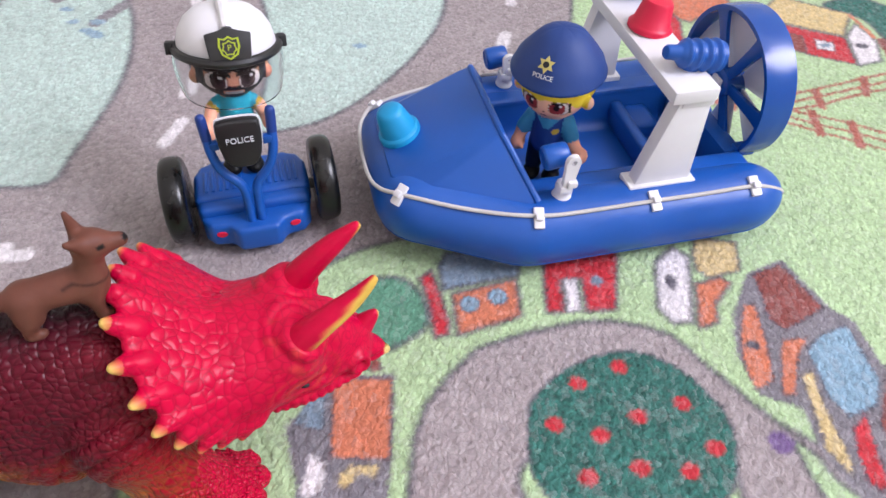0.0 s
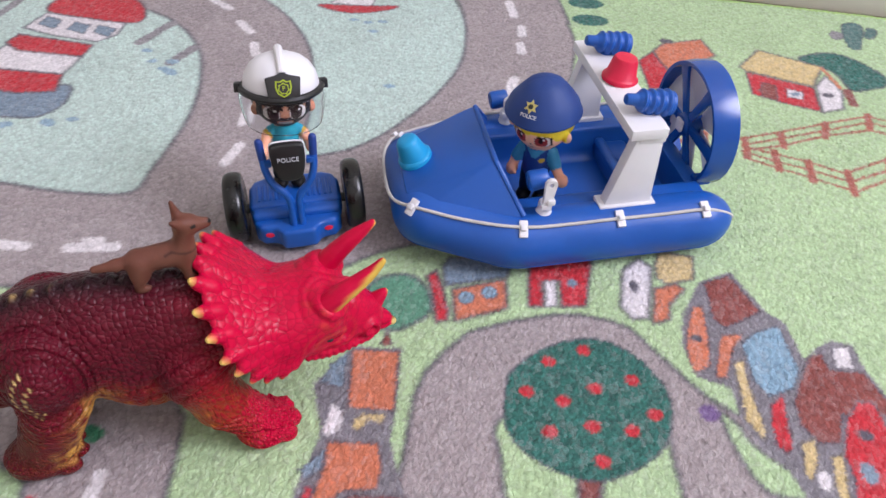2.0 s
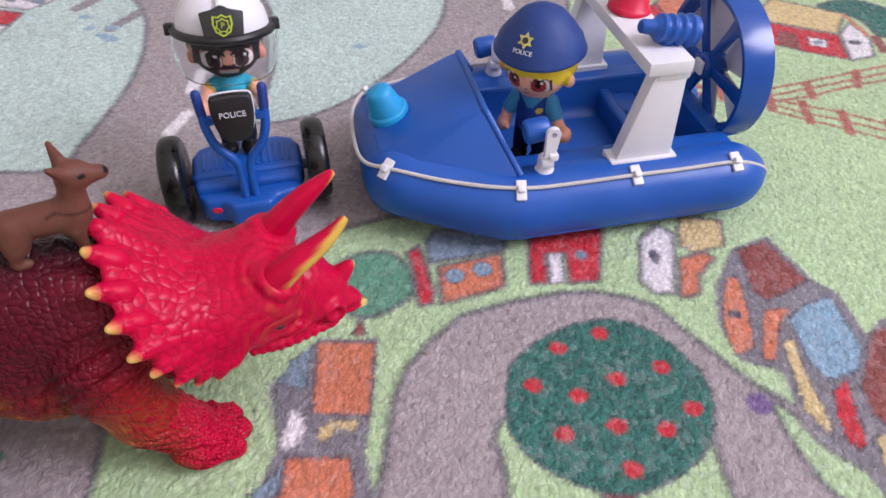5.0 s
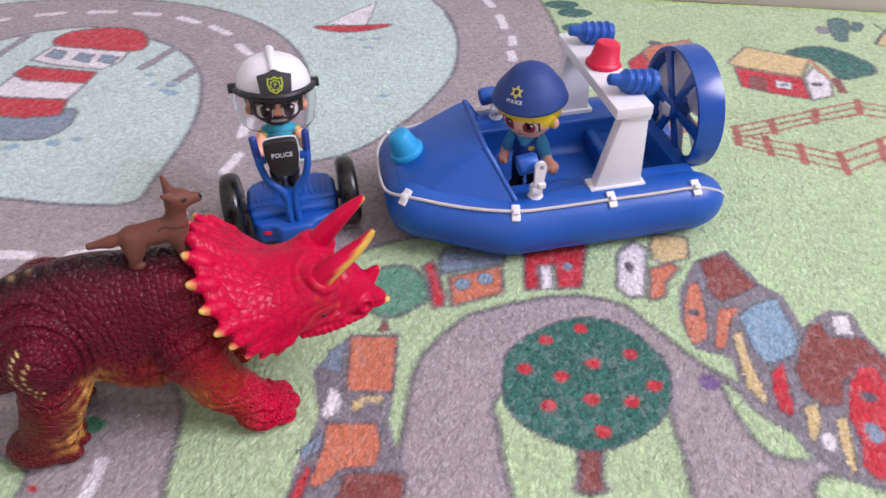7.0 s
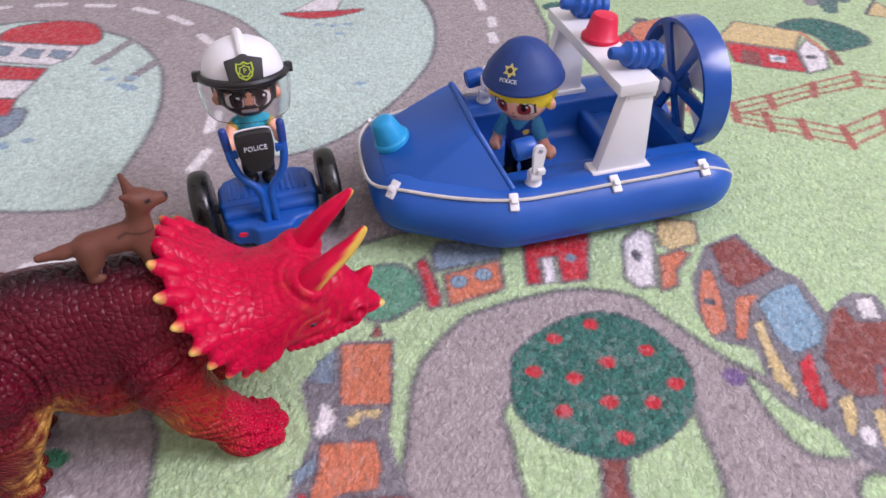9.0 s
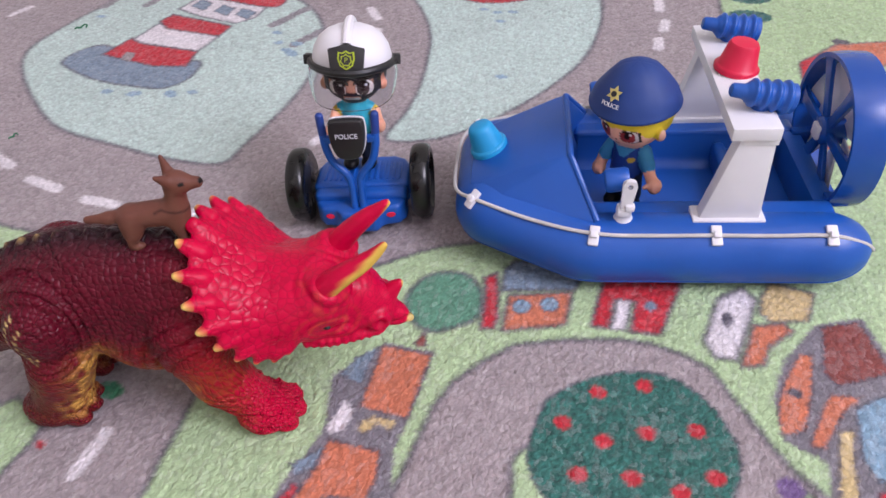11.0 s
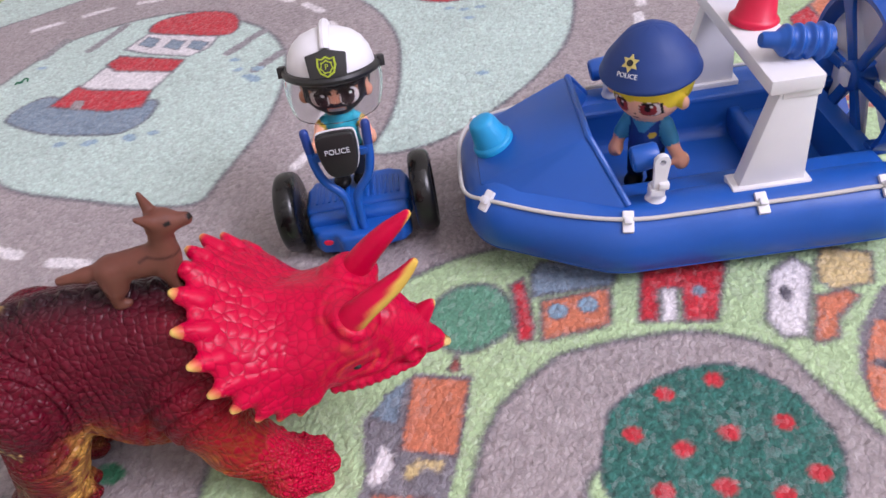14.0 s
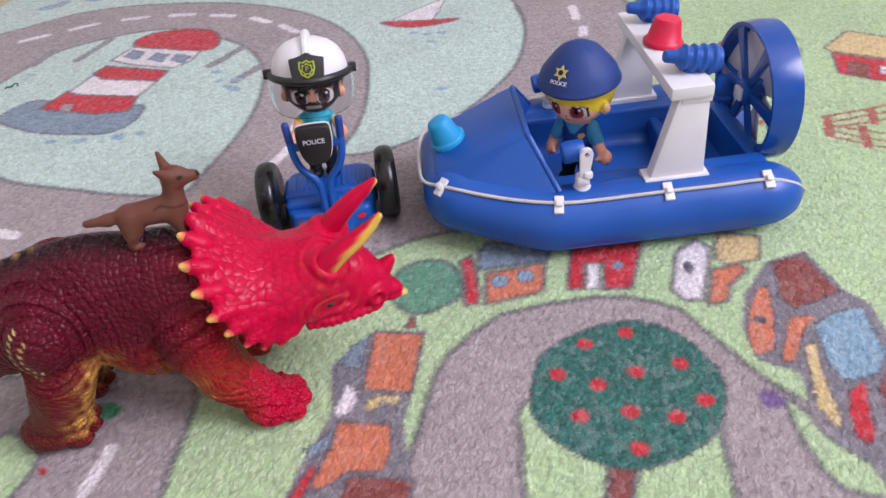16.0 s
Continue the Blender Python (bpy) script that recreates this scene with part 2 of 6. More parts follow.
def box(bm, lo, hi, bevel=0.0, seg=2, m=None):
    d = [(b - a) for a, b in zip(lo, hi)]
    r = bmesh.ops.create_cube(bm, size=1.0, matrix=Matrix.Translation([(a + b) / 2 for a, b in zip(lo, hi)]) @ Matrix.Diagonal((*d, 1)))
    vs = r["verts"]
    if bevel:
        es = list({e for v in vs for e in v.link_edges})
        q = bmesh.ops.bevel(bm, geom=es, offset=bevel, segments=seg, affect="EDGES", profile=0.6)
        vs = list({v for f in q["faces"] for v in f.verts} | {v for v in vs if v.is_valid})
    if m is not None:
        bmesh.ops.transform(bm, matrix=m, verts=vs)
    return vs


def prism(bm, outline, depth, m, bevel=0.0, seg=2):
    """A flat outline (x, y) given thickness along z, set at the pose m."""
    a = [bm.verts.new((x, y, 0)) for x, y in outline]
    b = [bm.verts.new((x, y, depth)) for x, y in outline]
    fs = [bm.faces.new(a[::-1]), bm.faces.new(b)]
    k = len(a)
    fs += [bm.faces.new((a[i], a[(i + 1) % k], b[(i + 1) % k], b[i])) for i in range(k)]
    bmesh.ops.recalc_face_normals(bm, faces=fs)
    vs = a + b
    if bevel:
        q = bmesh.ops.bevel(bm, geom=list({e for f in fs for e in f.edges}), offset=bevel, segments=seg, affect="EDGES", profile=0.6)
        vs = list({v for f in q["faces"] for v in f.verts} | {v for v in vs if v.is_valid})
    bmesh.ops.transform(bm, matrix=m, verts=vs)
    return vs


def lathe(bm, profile, m=None, seg=36, cap=True):
    """Turns a profile of (radius, height) about z."""
    rings = []
    for r, z in profile:
        if r < 1e-6:
            rings.append([bm.verts.new((0, 0, z))])
        else:
            rings.append([bm.verts.new((r * math.cos(2 * math.pi * i / seg), r * math.sin(2 * math.pi * i / seg), z)) for i in range(seg)])
    for p, q in zip(rings, rings[1:]):
        for i in range(seg):
            j = (i + 1) % seg
            if len(p) == 1 and len(q) == 1:
                continue
            if len(p) == 1:
                bm.faces.new((p[0], q[j], q[i]))
            elif len(q) == 1:
                bm.faces.new((p[i], p[j], q[0]))
            else:
                bm.faces.new((p[i], p[j], q[j], q[i]))
    if cap:
        for ring, flip in ((rings[0], True), (rings[-1], False)):
            if len(ring) > 1:
                bm.faces.new(ring[::-1] if flip else ring)
    vs = [v for r in rings for v in r]
    bmesh.ops.recalc_face_normals(bm, faces=list({f for v in vs for f in v.link_faces}))
    if m is not None:
        bmesh.ops.transform(bm, matrix=m, verts=vs)
    return vs


def rounded(pts, times=3, closed=False):
    """Cuts the corners of a line of points, so that it bends smoothly."""
    pts = [Vector(p) for p in pts]
    for _ in range(times):
        out = [] if closed else [pts[0]]
        n = len(pts)
        for i in range(n if closed else n - 1):
            p, q = pts[i], pts[(i + 1) % n]
            out += [p.lerp(q, 0.25), p.lerp(q, 0.75)]
        if not closed:
            out.append(pts[-1])
        pts = out
    return pts


def tube(bm, pts, radius, seg=12, closed=False, flat=1.0, up=Vector((0, 0, 1))):
    """A tube along pts; radius is one number or a function of 0..1."""
    pts = [Vector(p) for p in pts]
    n = len(pts)
    rings = []
    for i, p in enumerate(pts):
        t = (pts[(i + 1) % n] - pts[i - 1]) if closed or 0 < i < n - 1 else (pts[1] - pts[0] if i == 0 else pts[-1] - pts[-2])
        t.normalize()
        s = t.cross(up)
        s = s.normalized() if s.length > 1e-4 else Vector((1, 0, 0))
        w = s.cross(t)
        r = radius(i / (n - 1)) if callable(radius) else radius
        rings.append([bm.verts.new(p + r * (math.cos(2 * math.pi * k / seg) * s + flat * math.sin(2 * math.pi * k / seg) * w)) for k in range(seg)])
    for i in range(n if closed else n - 1):
        a, b = rings[i], rings[(i + 1) % n]
        for k in range(seg):
            bm.faces.new((a[k], a[(k + 1) % seg], b[(k + 1) % seg], b[k]))
    if not closed:
        bm.faces.new(rings[0][::-1])
        bm.faces.new(rings[-1])
    bmesh.ops.recalc_face_normals(bm, faces=list({f for r in rings for v in r for f in v.link_faces}))
    return [v for r in rings for v in r]


def lettering(name, words, size, m, mat, parent, label="", depth=0.0002, bend=0.0):
    """Raised lettering in the built-in font, as a mesh; bend: radius of the round surface that it follows."""
    cu = bpy.data.curves.new(name, "FONT")
    cu.body, cu.size, cu.extrude, cu.align_x, cu.align_y, cu.resolution_u = words, size, depth, "CENTER", "CENTER", 3
    tmp = bpy.data.objects.new("tmp", cu)
    data = bpy.data.meshes.new_from_object(tmp)
    bpy.data.objects.remove(tmp)
    for v in data.vertices:
        if bend:
            a = v.co.x / bend
            v.co = Vector((bend * math.sin(a), v.co.y, v.co.z - bend * (1 - math.cos(a))))
        v.co = m @ v.co
    return mesh_part(name, data, mat, parent, label, 0)


# ---- soft bodies from blended solids (millimetres) ----
def cone(a, ra, b, rb, tint=0, blend=3.0):
    return ("cone", np.array(a, float), float(ra), np.array(b, float), float(rb), tint, blend)


def ball(c, r, tint=0, blend=3.0, turn=(0, 0, 0)):
    rot = np.array(Euler([radians(x) for x in turn]).to_matrix())
    return ("ball", np.array(c, float), np.array(r, float), rot, None, tint, blend)


def solid_distance(s, p):
    if s[0] == "cone":
        d = s[3] - s[1]
        t = np.clip(((p - s[1]) @ d) / (d @ d), 0, 1)
        return np.linalg.norm(p - s[1] - t[..., None] * d, axis=-1) - (s[2] + t * (s[4] - s[2]))
    q = (p - s[1]) @ s[3]
    k0 = np.linalg.norm(q / s[2], axis=-1)
    k1 = np.linalg.norm(q / s[2] ** 2, axis=-1) + 1e-9
    return k0 * (k0 - 1) / k1


def reach(s):
    if s[0] == "cone":
        r = max(s[2], s[4])
        return np.minimum(s[1], s[3]) - r, np.maximum(s[1], s[3]) + r
    r = np.sqrt((s[3] ** 2) @ (s[2] ** 2))
    return s[1] - r, s[1] + r


def soft_body(solids, cell):
    """Blends the solids into one closed skin. Gives vertices (mm), quads, and each vertex's tint."""
    lo = np.min([reach(s)[0] for s in solids], axis=0) - 4 * cell
    hi = np.max([reach(s)[1] for s in solids], axis=0) + 4 * cell
    axes = [np.arange(a, b, cell) for a, b in zip(lo, hi)]
    shape = tuple(len(a) for a in axes)
    field, best, tint = np.full(shape, 9.0), np.full(shape, 9.0), np.zeros(shape, int)
    for s in solids:
        a, b = reach(s)
        pad = s[6] + 3 * cell
        sl = tuple(slice(max(0, int((a[i] - pad - lo[i]) / cell)), int((b[i] + pad - lo[i]) / cell) + 2) for i in range(3))
        g = np.stack(np.meshgrid(*[axes[i][sl[i]] for i in range(3)], indexing="ij"), axis=-1)
        d = solid_distance(s, g)
        f, k = field[sl], s[6]
        h = np.clip(0.5 + 0.5 * (f - d) / k, 0, 1)
        field[sl] = f * (1 - h) + d * h - k * h * (1 - h)
        near = d < best[sl]
        tint[sl] = np.where(near, s[5], tint[sl])
        best[sl] = np.where(near, d, best[sl])
    inside = field < 0
    corners = [(i, j, k) for i in (0, 1) for j in (0, 1) for k in (0, 1)]
    n = tuple(x - 1 for x in shape)
    cut = lambda arr, c: arr[c[0]:c[0] + n[0], c[1]:c[1] + n[1], c[2]:c[2] + n[2]]
    count = sum(cut(inside, c).astype(int) for c in corners)
    cells = np.argwhere((count > 0) & (count < 8))
    number = np.full(n, -1)
    number[tuple(cells.T)] = np.arange(len(cells))
    total, hits = np.zeros((len(cells), 3)), np.zeros(len(cells))
    for c in corners:
        for ax in range(3):
            if c[ax]:
                continue
            e = list(c)
            e[ax] = 1
            fa, fb = field[tuple((cells + c).T)], field[tuple((cells + e).T)]
            mask = (fa < 0) != (fb < 0)
            t = np.where(mask, fa / np.where(mask, fa - fb, 1), 0)
            pos = np.array(c, float) + t[:, None] * (np.array(e) - np.array(c))
            total += pos * mask[:, None]
            hits += mask
    verts = lo + cell * (cells + total / hits[:, None])
    quads = []
    for ax in range(3):
        u, w = (ax + 1) % 3, (ax + 2) % 3
        i1 = [slice(None)] * 3
        i2 = [slice(None)] * 3
        i1[ax], i2[ax] = slice(0, -1), slice(1, None)
        flip = inside[tuple(i1)] != inside[tuple(i2)]
        e = np.argwhere(flip)
        e = e[(e[:, u] > 0) & (e[:, w] > 0) & (e[:, u] < n[u]) & (e[:, w] < n[w])]
        du, dw = np.eye(3, dtype=int)[u], np.eye(3, dtype=int)[w]
        q = np.stack([number[tuple((e - o).T)] for o in (du * 0, du, du + dw, dw)], axis=1)
        turned = ~inside[tuple(e.T)]
        q[turned] = q[turned][:, ::-1]
        quads.append(q)
    near = np.clip(np.rint((verts - lo) / cell).astype(int), 0, np.array(shape) - 1)
    return verts, np.concatenate(quads), tint[tuple(near.T)]


def body_mesh(name, verts, quads, colours=None, relax=2):
    """A mesh in metres from a soft body, its skin relaxed a little, with its paint layer."""
    v = verts.copy()
    for _ in range(relax):
        acc, cnt = np.zeros_like(v), np.zeros(len(v))
        for k in range(4):
            for o in (1, 3):
                np.add.at(acc, quads[:, k], v[quads[:, (k + o) % 4]])
                np.add.at(cnt, quads[:, k], 1)
        v = 0.5 * v + 0.5 * acc / cnt[:, None]
    data = bpy.data.meshes.new(name)
    data.vertices.add(len(v))
    data.vertices.foreach_set("co", (v / 1000).ravel())
    data.loops.add(len(quads) * 4)
    data.loops.foreach_set("vertex_index", quads.ravel().astype(np.int32))
    data.polygons.add(len(quads))
    data.polygons.foreach_set("loop_start", np.arange(0, 4 * len(quads), 4, dtype=np.int32))
    data.update(calc_edges=True)
    if colours is not None:
        layer = data.attributes.new("paint", "FLOAT_COLOR", "POINT")
        layer.data.foreach_set("color", np.concatenate([colours, np.ones((len(v), 1))], axis=1).ravel())
    return data


def blend(c, target, amount):
    return c * (1 - amount[:, None]) + np.array(target) * amount[:, None]


def ramp(x, a, b):
    t = np.clip((x - a) / (b - a), 0, 1)
    return t * t * (3 - 2 * t)


def waves(p, size, seed=0.0):
    """Cheap smooth noise about 0, of that size in the units of p."""
    q = p / size + seed
    return (np.sin(q[:, 0] * 2.1 + 1.3 * np.sin(q[:, 1] * 1.7)) + np.sin(q[:, 1] * 2.3 + 1.1 * np.sin(q[:, 2] * 1.9)) + np.sin(q[:, 2] * 2.0 + 1.2 * np.sin(q[:, 0] * 1.6))) / 3


# ---- the room: floor, walls, skirting, ceiling ----
def flat_box(name, lo, hi, mat, label, category, kind="structure", bevel=0.0, m=None):
    bm = bmesh.new()
    box(bm, lo, hi, bevel)
    ob = part(name, bm, mat, None)
    if m is not None:
        ob.matrix_world = m
    return tagged(ob, label, category, kind=kind)


WALL = plaster("wall_paint", srgb(238, 236, 230, 0.95))
CEIL = plaster("ceiling_paint", srgb(242, 242, 240, 0.95))
TRIM = plaster("skirting_gloss", srgb(226, 222, 214), 0.4)
FAR = pose(0, 0.724, 0, 0, 0, -6.9)
flat_box("floor", (-2.0, -1.6, -0.05), (2.0, 1.1, -0.008), laminate(), "pale beige laminate floor under the rug", "floor")
flat_box("wall_north", (-2.2, 0.012, -0.02), (2.2, 0.11, 2.5), WALL, "unseen plain off-white painted wall behind the skirting", "wall", m=FAR)
flat_box("baseboard", (-2.1, 0.0, -0.0045), (2.1, 0.0118, 0.034), TRIM, "low white painted skirting board along the wall", "baseboard", bevel=0.002, m=FAR)
# unseen south wall, brought close to bounce window light back onto the toys
flat_box("bounce_wall_south", (-2.0, -1.6, -0.02), (2.0, -1.5, 2.5), WALL, "unseen plain off-white painted wall", "wall")
flat_box("wall_west", (-2.1, -1.6, -0.02), (-2.0, 1.2, 2.5), WALL, "unseen plain off-white painted wall", "wall")
bm = bmesh.new()
for lo, hi in (((1.8, -1.5, -0.02), (1.9, -1.15, 2.5)), ((1.8, 0.55, -0.02), (1.9, 1.2, 2.5)), ((1.8, -1.15, -0.02), (1.9, 0.55, 0.8)), ((1.8, -1.15, 2.1), (1.9, 0.55, 2.5))):
    box(bm, lo, hi)
tagged(part("wall_east", bm, WALL, None), "plain off-white wall with a window opening", "wall", kind="structure")
flat_box("ceiling", (-2.2, -1.7, 2.5), (2.2, 1.4, 2.6), CEIL, "plain white ceiling", "ceiling")


# ---- the printed play rug ----
PRINT = {
    "grass": srgb(184, 211, 162), "road": srgb(167, 156, 157), "water": srgb(198, 220, 211), "line": srgb(90, 86, 98), "shade": srgb(130, 126, 133),
    "red": srgb(200, 40, 55), "orange": srgb(213, 126, 94), "tree": srgb(46, 104, 94), "tree2": srgb(100, 156, 128),
    "brown": srgb(140, 72, 66), "slate": srgb(132, 152, 170), "blue": srgb(138, 172, 194), "straw": srgb(218, 194, 140),
    "white": srgb(236, 230, 233), "fence": srgb(172, 98, 84), "violet": srgb(118, 92, 142), "leaf": srgb(62, 136, 96),
    "drift": srgb(146, 142, 146), "spray": srgb(150, 180, 200), "sage": srgb(84, 120, 116),
}
ART = []


def curve(pts, steps=5):
    """A closed smooth line through pts."""
    p = np.array(pts, float)
    a, b, c, d = np.roll(p, 1, 0), p, np.roll(p, -1, 0), np.roll(p, -2, 0)
    out = [0.5 * (2 * b + (c - a) * t + (2 * a - 5 * b + 4 * c - d) * t * t + (3 * b - 3 * c + d - a) * t ** 3) for t in np.arange(steps) / steps]
    return np.stack(out, axis=1).reshape(-1, 2)


def ink(colour, pts, smooth=0, line=1.6):
    ART.append((colour, curve(pts) if smooth else np.array(pts, float), line, 0.0))


def stroke(colour, pts, width):
    ART.append((colour, np.array(pts, float), 0.0, width / 2))


def dot(colour, x, y, rx, ry):
    a = np.arange(14) * (2 * math.pi / 14)
    ART.append((colour, np.stack([x + 1.15 * rx * np.cos(a), y + 1.15 * ry * np.sin(a)], axis=1), 0.0, 0.0))


def edge_distance(p, line, closed):
    best = np.full(len(p), 1e9)
    k = len(line)
    for i in range(k if closed else k - 1):
        a, b = line[i], line[(i + 1) % k]
        d = b - a
        t = np.clip(((p - a) @ d) / max(d @ d, 1e-9), 0, 1)
        q = p - a - t[:, None] * d
        best = np.minimum(best, q[:, 0] ** 2 + q[:, 1] ** 2)
    return np.sqrt(best)


def within(p, line):
    odd = np.zeros(len(p), bool)
    for a, b in zip(line, np.roll(line, -1, 0)):
        if a[1] == b[1]:
            continue
        cross = ((a[1] > p[:, 1]) != (b[1] > p[:, 1])) & (p[:, 0] < (b[0] - a[0]) * (p[:, 1] - a[1]) / (b[1] - a[1]) + a[0])
        odd ^= cross
    return odd


# sea and the roads through it
ink("water", [(-504, 313), (-724, 636), (-554, 791), (-288, 754), (3, 709), (34, 643), (51, 591), (55, 557), (54, 511), (43, 469), (26, 440), (5, 411), (-16, 394), (-23, 350), (-112, 335), (-220, 317)], 1, 1.8)
ink("road", [(-466, 604), (-428, 643), (-373, 663), (-309, 668), (-276, 668), (-241, 664), (-200, 653), (-162, 635), (-124, 608), (-97, 579), (-73, 540), (-58, 499), (-48, 460), (-44, 428), (-43, 396), (-12, 405), (12, 431), (36, 477), (50, 522), (52, 561), (47, 605), (35, 647), (8, 704), (60, 699), (111, 694), (126, 657), (136, 611), (134, 611), (140, 561), (122, 423), (88, 346), (33, 317), (14, 303), (-4, 288), (-49, 276), (-104, 266), (-170, 260), (-210, 256), (-247, 255), (-480, 245), (-620, 200), (-640, 420), (-560, 520)], 1, 1.8)
ink("water", [(-383, 540), (-392, 476), (-388, 435), (-364, 406), (-318, 373), (-269, 348), (-212, 342), (-167, 339), (-132, 344), (-129, 366), (-128, 393), (-128, 421), (-131, 447), (-138, 476), (-152, 513), (-172, 542), (-199, 566), (-231, 582), (-289, 603), (-336, 589), (-368, 564)], 1, 2.0)
# lighthouse on its rock
ink("slate", [(-343, 427), (-343, 444), (-328, 459), (-285, 447), (-251, 447), (-235, 455), (-225, 450), (-221, 429), (-230, 413), (-253, 409), (-293, 410), (-328, 419)], 1, 1.6)
ink("red", [(-318, 445), (-313, 475), (-295, 469), (-242, 469), (-235, 445), (-262, 439), (-296, 443)], 0, 1.6)
ink("road", [(-298, 442), (-300, 454), (-291, 453), (-286, 441)], 0, 0.5)
ink("white", [(-310, 473), (-308, 504), (-241, 496), (-242, 469), (-295, 469)], 0, 1.6)
ink("red", [(-310, 507), (-307, 522), (-241, 515), (-241, 496), (-294, 497)], 0, 1.6)
ink("white", [(-310, 533), (-305, 562), (-232, 554), (-230, 534), (-240, 520), (-279, 524)], 0, 1.6)
ink("slate", [(-302, 541), (-301, 556), (-286, 550), (-284, 535)], 0, 0.8)
ink("slate", [(-274, 536), (-274, 550), (-259, 545), (-257, 531)], 0, 0.8)
ink("slate", [(-251, 534), (-252, 547), (-235, 543), (-235, 529)], 0, 0.8)
ink("red", [(-309, 568), (-311, 584), (-297, 596), (-270, 602), (-243, 597), (-227, 581), (-220, 561), (-231, 554), (-266, 557), (-299, 562)], 1, 1.6)
# driftwood, specks of spray, fish and the sailing boat
stroke("drift", [(-207, 524), (-194, 559)], 9)
stroke("drift", [(-170, 497), (-161, 522)], 9.5)
stroke("drift", [(-345, 534), (-341, 579)], 9)
stroke("drift", [(-384, 522), (-386, 553)], 9)
dot("spray", -249, 399, 4, 2.5)
dot("spray", -218, 405, 4, 2.5)
dot("spray", -205, 413, 4, 2.5)
dot("spray", -185, 498, 4, 2.5)
dot("spray", -172, 488, 4, 2.5)
dot("spray", -163, 482, 4, 2.5)
dot("spray", -196, 513, 4, 2.5)
dot("spray", -46, 589, 4, 2.5)
dot("spray", -33, 586, 4, 2.5)
dot("spray", -26, 571, 4, 2.5)
dot("spray", -21, 589, 4, 2.5)
dot("spray", 2, 489, 4, 2.5)
dot("spray", -372, 504, 4, 2.5)
dot("spray", -221, 408, 4.5, 3)
dot("spray", -247, 401, 4.5, 3)
dot("spray", -271, 398, 4.5, 3)
dot("spray", -166, 485, 4.5, 3)
dot("spray", -169, 499, 4.5, 3)
ink("spray", [(-486, 658), (-479, 672), (-463, 684), (-462, 668), (-469, 660)], 1, 0.6)
ink("spray", [(-444, 684), (-435, 696), (-418, 705), (-419, 689), (-427, 680)], 1, 0.6)
ink("white", [(-74, 618), (-53, 649), (-36, 671), (-35, 635), (-36, 616)], 0, 0.9)
ink("red", [(-83, 614), (-49, 616), (-13, 620), (-26, 608), (-50, 601), (-73, 606)], 1, 1.2)
# dashes of the middle line
stroke("white", [(-439, 575), (-419, 589)], 7.5)
stroke("white", [(-402, 603), (-382, 617)], 7.5)
stroke("white", [(-357, 627), (-335, 633)], 7.5)
stroke("white", [(-309, 636), (-286, 638)], 7.5)
stroke("white", [(-262, 635), (-239, 633)], 7.5)
stroke("white", [(-215, 626), (-194, 616)], 7.5)
stroke("white", [(-177, 608), (-156, 593)], 7.5)
stroke("white", [(-86, 381), (-83, 401)], 7.5)
stroke("white", [(-89, 426), (-91, 446)], 7.5)
stroke("white", [(-116, 535), (-109, 518)], 7.5)
stroke("white", [(-463, 488), (-459, 506)], 7.5)
stroke("white", [(-455, 441), (-457, 459)], 7.5)
stroke("white", [(-435, 397), (-439, 413)], 7.5)
stroke("white", [(-399, 361), (-409, 371)], 7.5)
stroke("white", [(-374, 343), (-354, 337)], 7.5)
stroke("white", [(-334, 325), (-309, 317)], 7.5)
stroke("white", [(-289, 309), (-266, 303)], 7.5)
stroke("white", [(-242, 296), (-217, 293)], 7.5)
stroke("white", [(-192, 290), (-170, 291)], 7.5)
stroke("white", [(-145, 293), (-120, 297)], 7.5)
stroke("white", [(-137, 299), (-131, 300)], 7.5)
stroke("white", [(-140, 571), (-125, 554)], 7.5)
stroke("white", [(98, 554), (96, 568)], 7.5)
stroke("white", [(97, 584), (96, 598)], 7.5)
stroke("white", [(89, 617), (83, 643)], 7.5)
stroke("white", [(75, 666), (69, 679)], 7.5)
stroke("white", [(25, 373), (36, 385)], 7.5)
stroke("white", [(54, 410), (69, 425)], 7.5)
stroke("white", [(91, 492), (94, 512)], 7.5)
# lower road beside the field
ink("road", [(-214, 157), (-177, 177), (-138, 194), (-94, 205), (-51, 209), (-40, 197), (-36, 177), (-33, 159), (-30, 145), (-30, 60), (-60, -60), (-420, -60), (-420, 180)], 0, 1.8)
ink("grass", [(-133, 140), (-125, 154), (-116, 166), (-107, 164), (-93, 158), (-91, 149), (-92, 137), (-90, 122), (-180, 20), (-330, 20), (-330, 130)], 0, 1.8)
stroke("white", [(-63, 145), (-64, 165)], 6)
stroke("white", [(-161, 163), (-154, 170)], 6)
dot("leaf", -78, 183, 6, 4)
dot("red", -87, 151, 2.2, 1.4)
dot("red", -458, 412, 2, 2)
# ring road with the apple tree
ink("road", [(57, 144), (60, 165), (61, 188), (61, 221), (64, 235), (72, 249), (83, 263), (104, 273), (122, 279), (138, 282), (153, 280), (164, 276), (176, 262), (188, 248), (199, 237), (211, 230), (226, 213), (239, 198), (246, 186), (260, 181), (330, 180), (330, -60), (40, -60)], 0, 1.8)
ink("grass", [(202, 231), (209, 225), (213, 217), (221, 210), (230, 204), (234, 193), (222, 192), (214, 195), (208, 206), (204, 218)], 1, 1.6)
ink("grass", [(228, 177), (232, 184), (240, 186), (259, 179), (274, 170), (266, 152), (251, 158), (238, 164), (232, 170)], 1, 1.6)
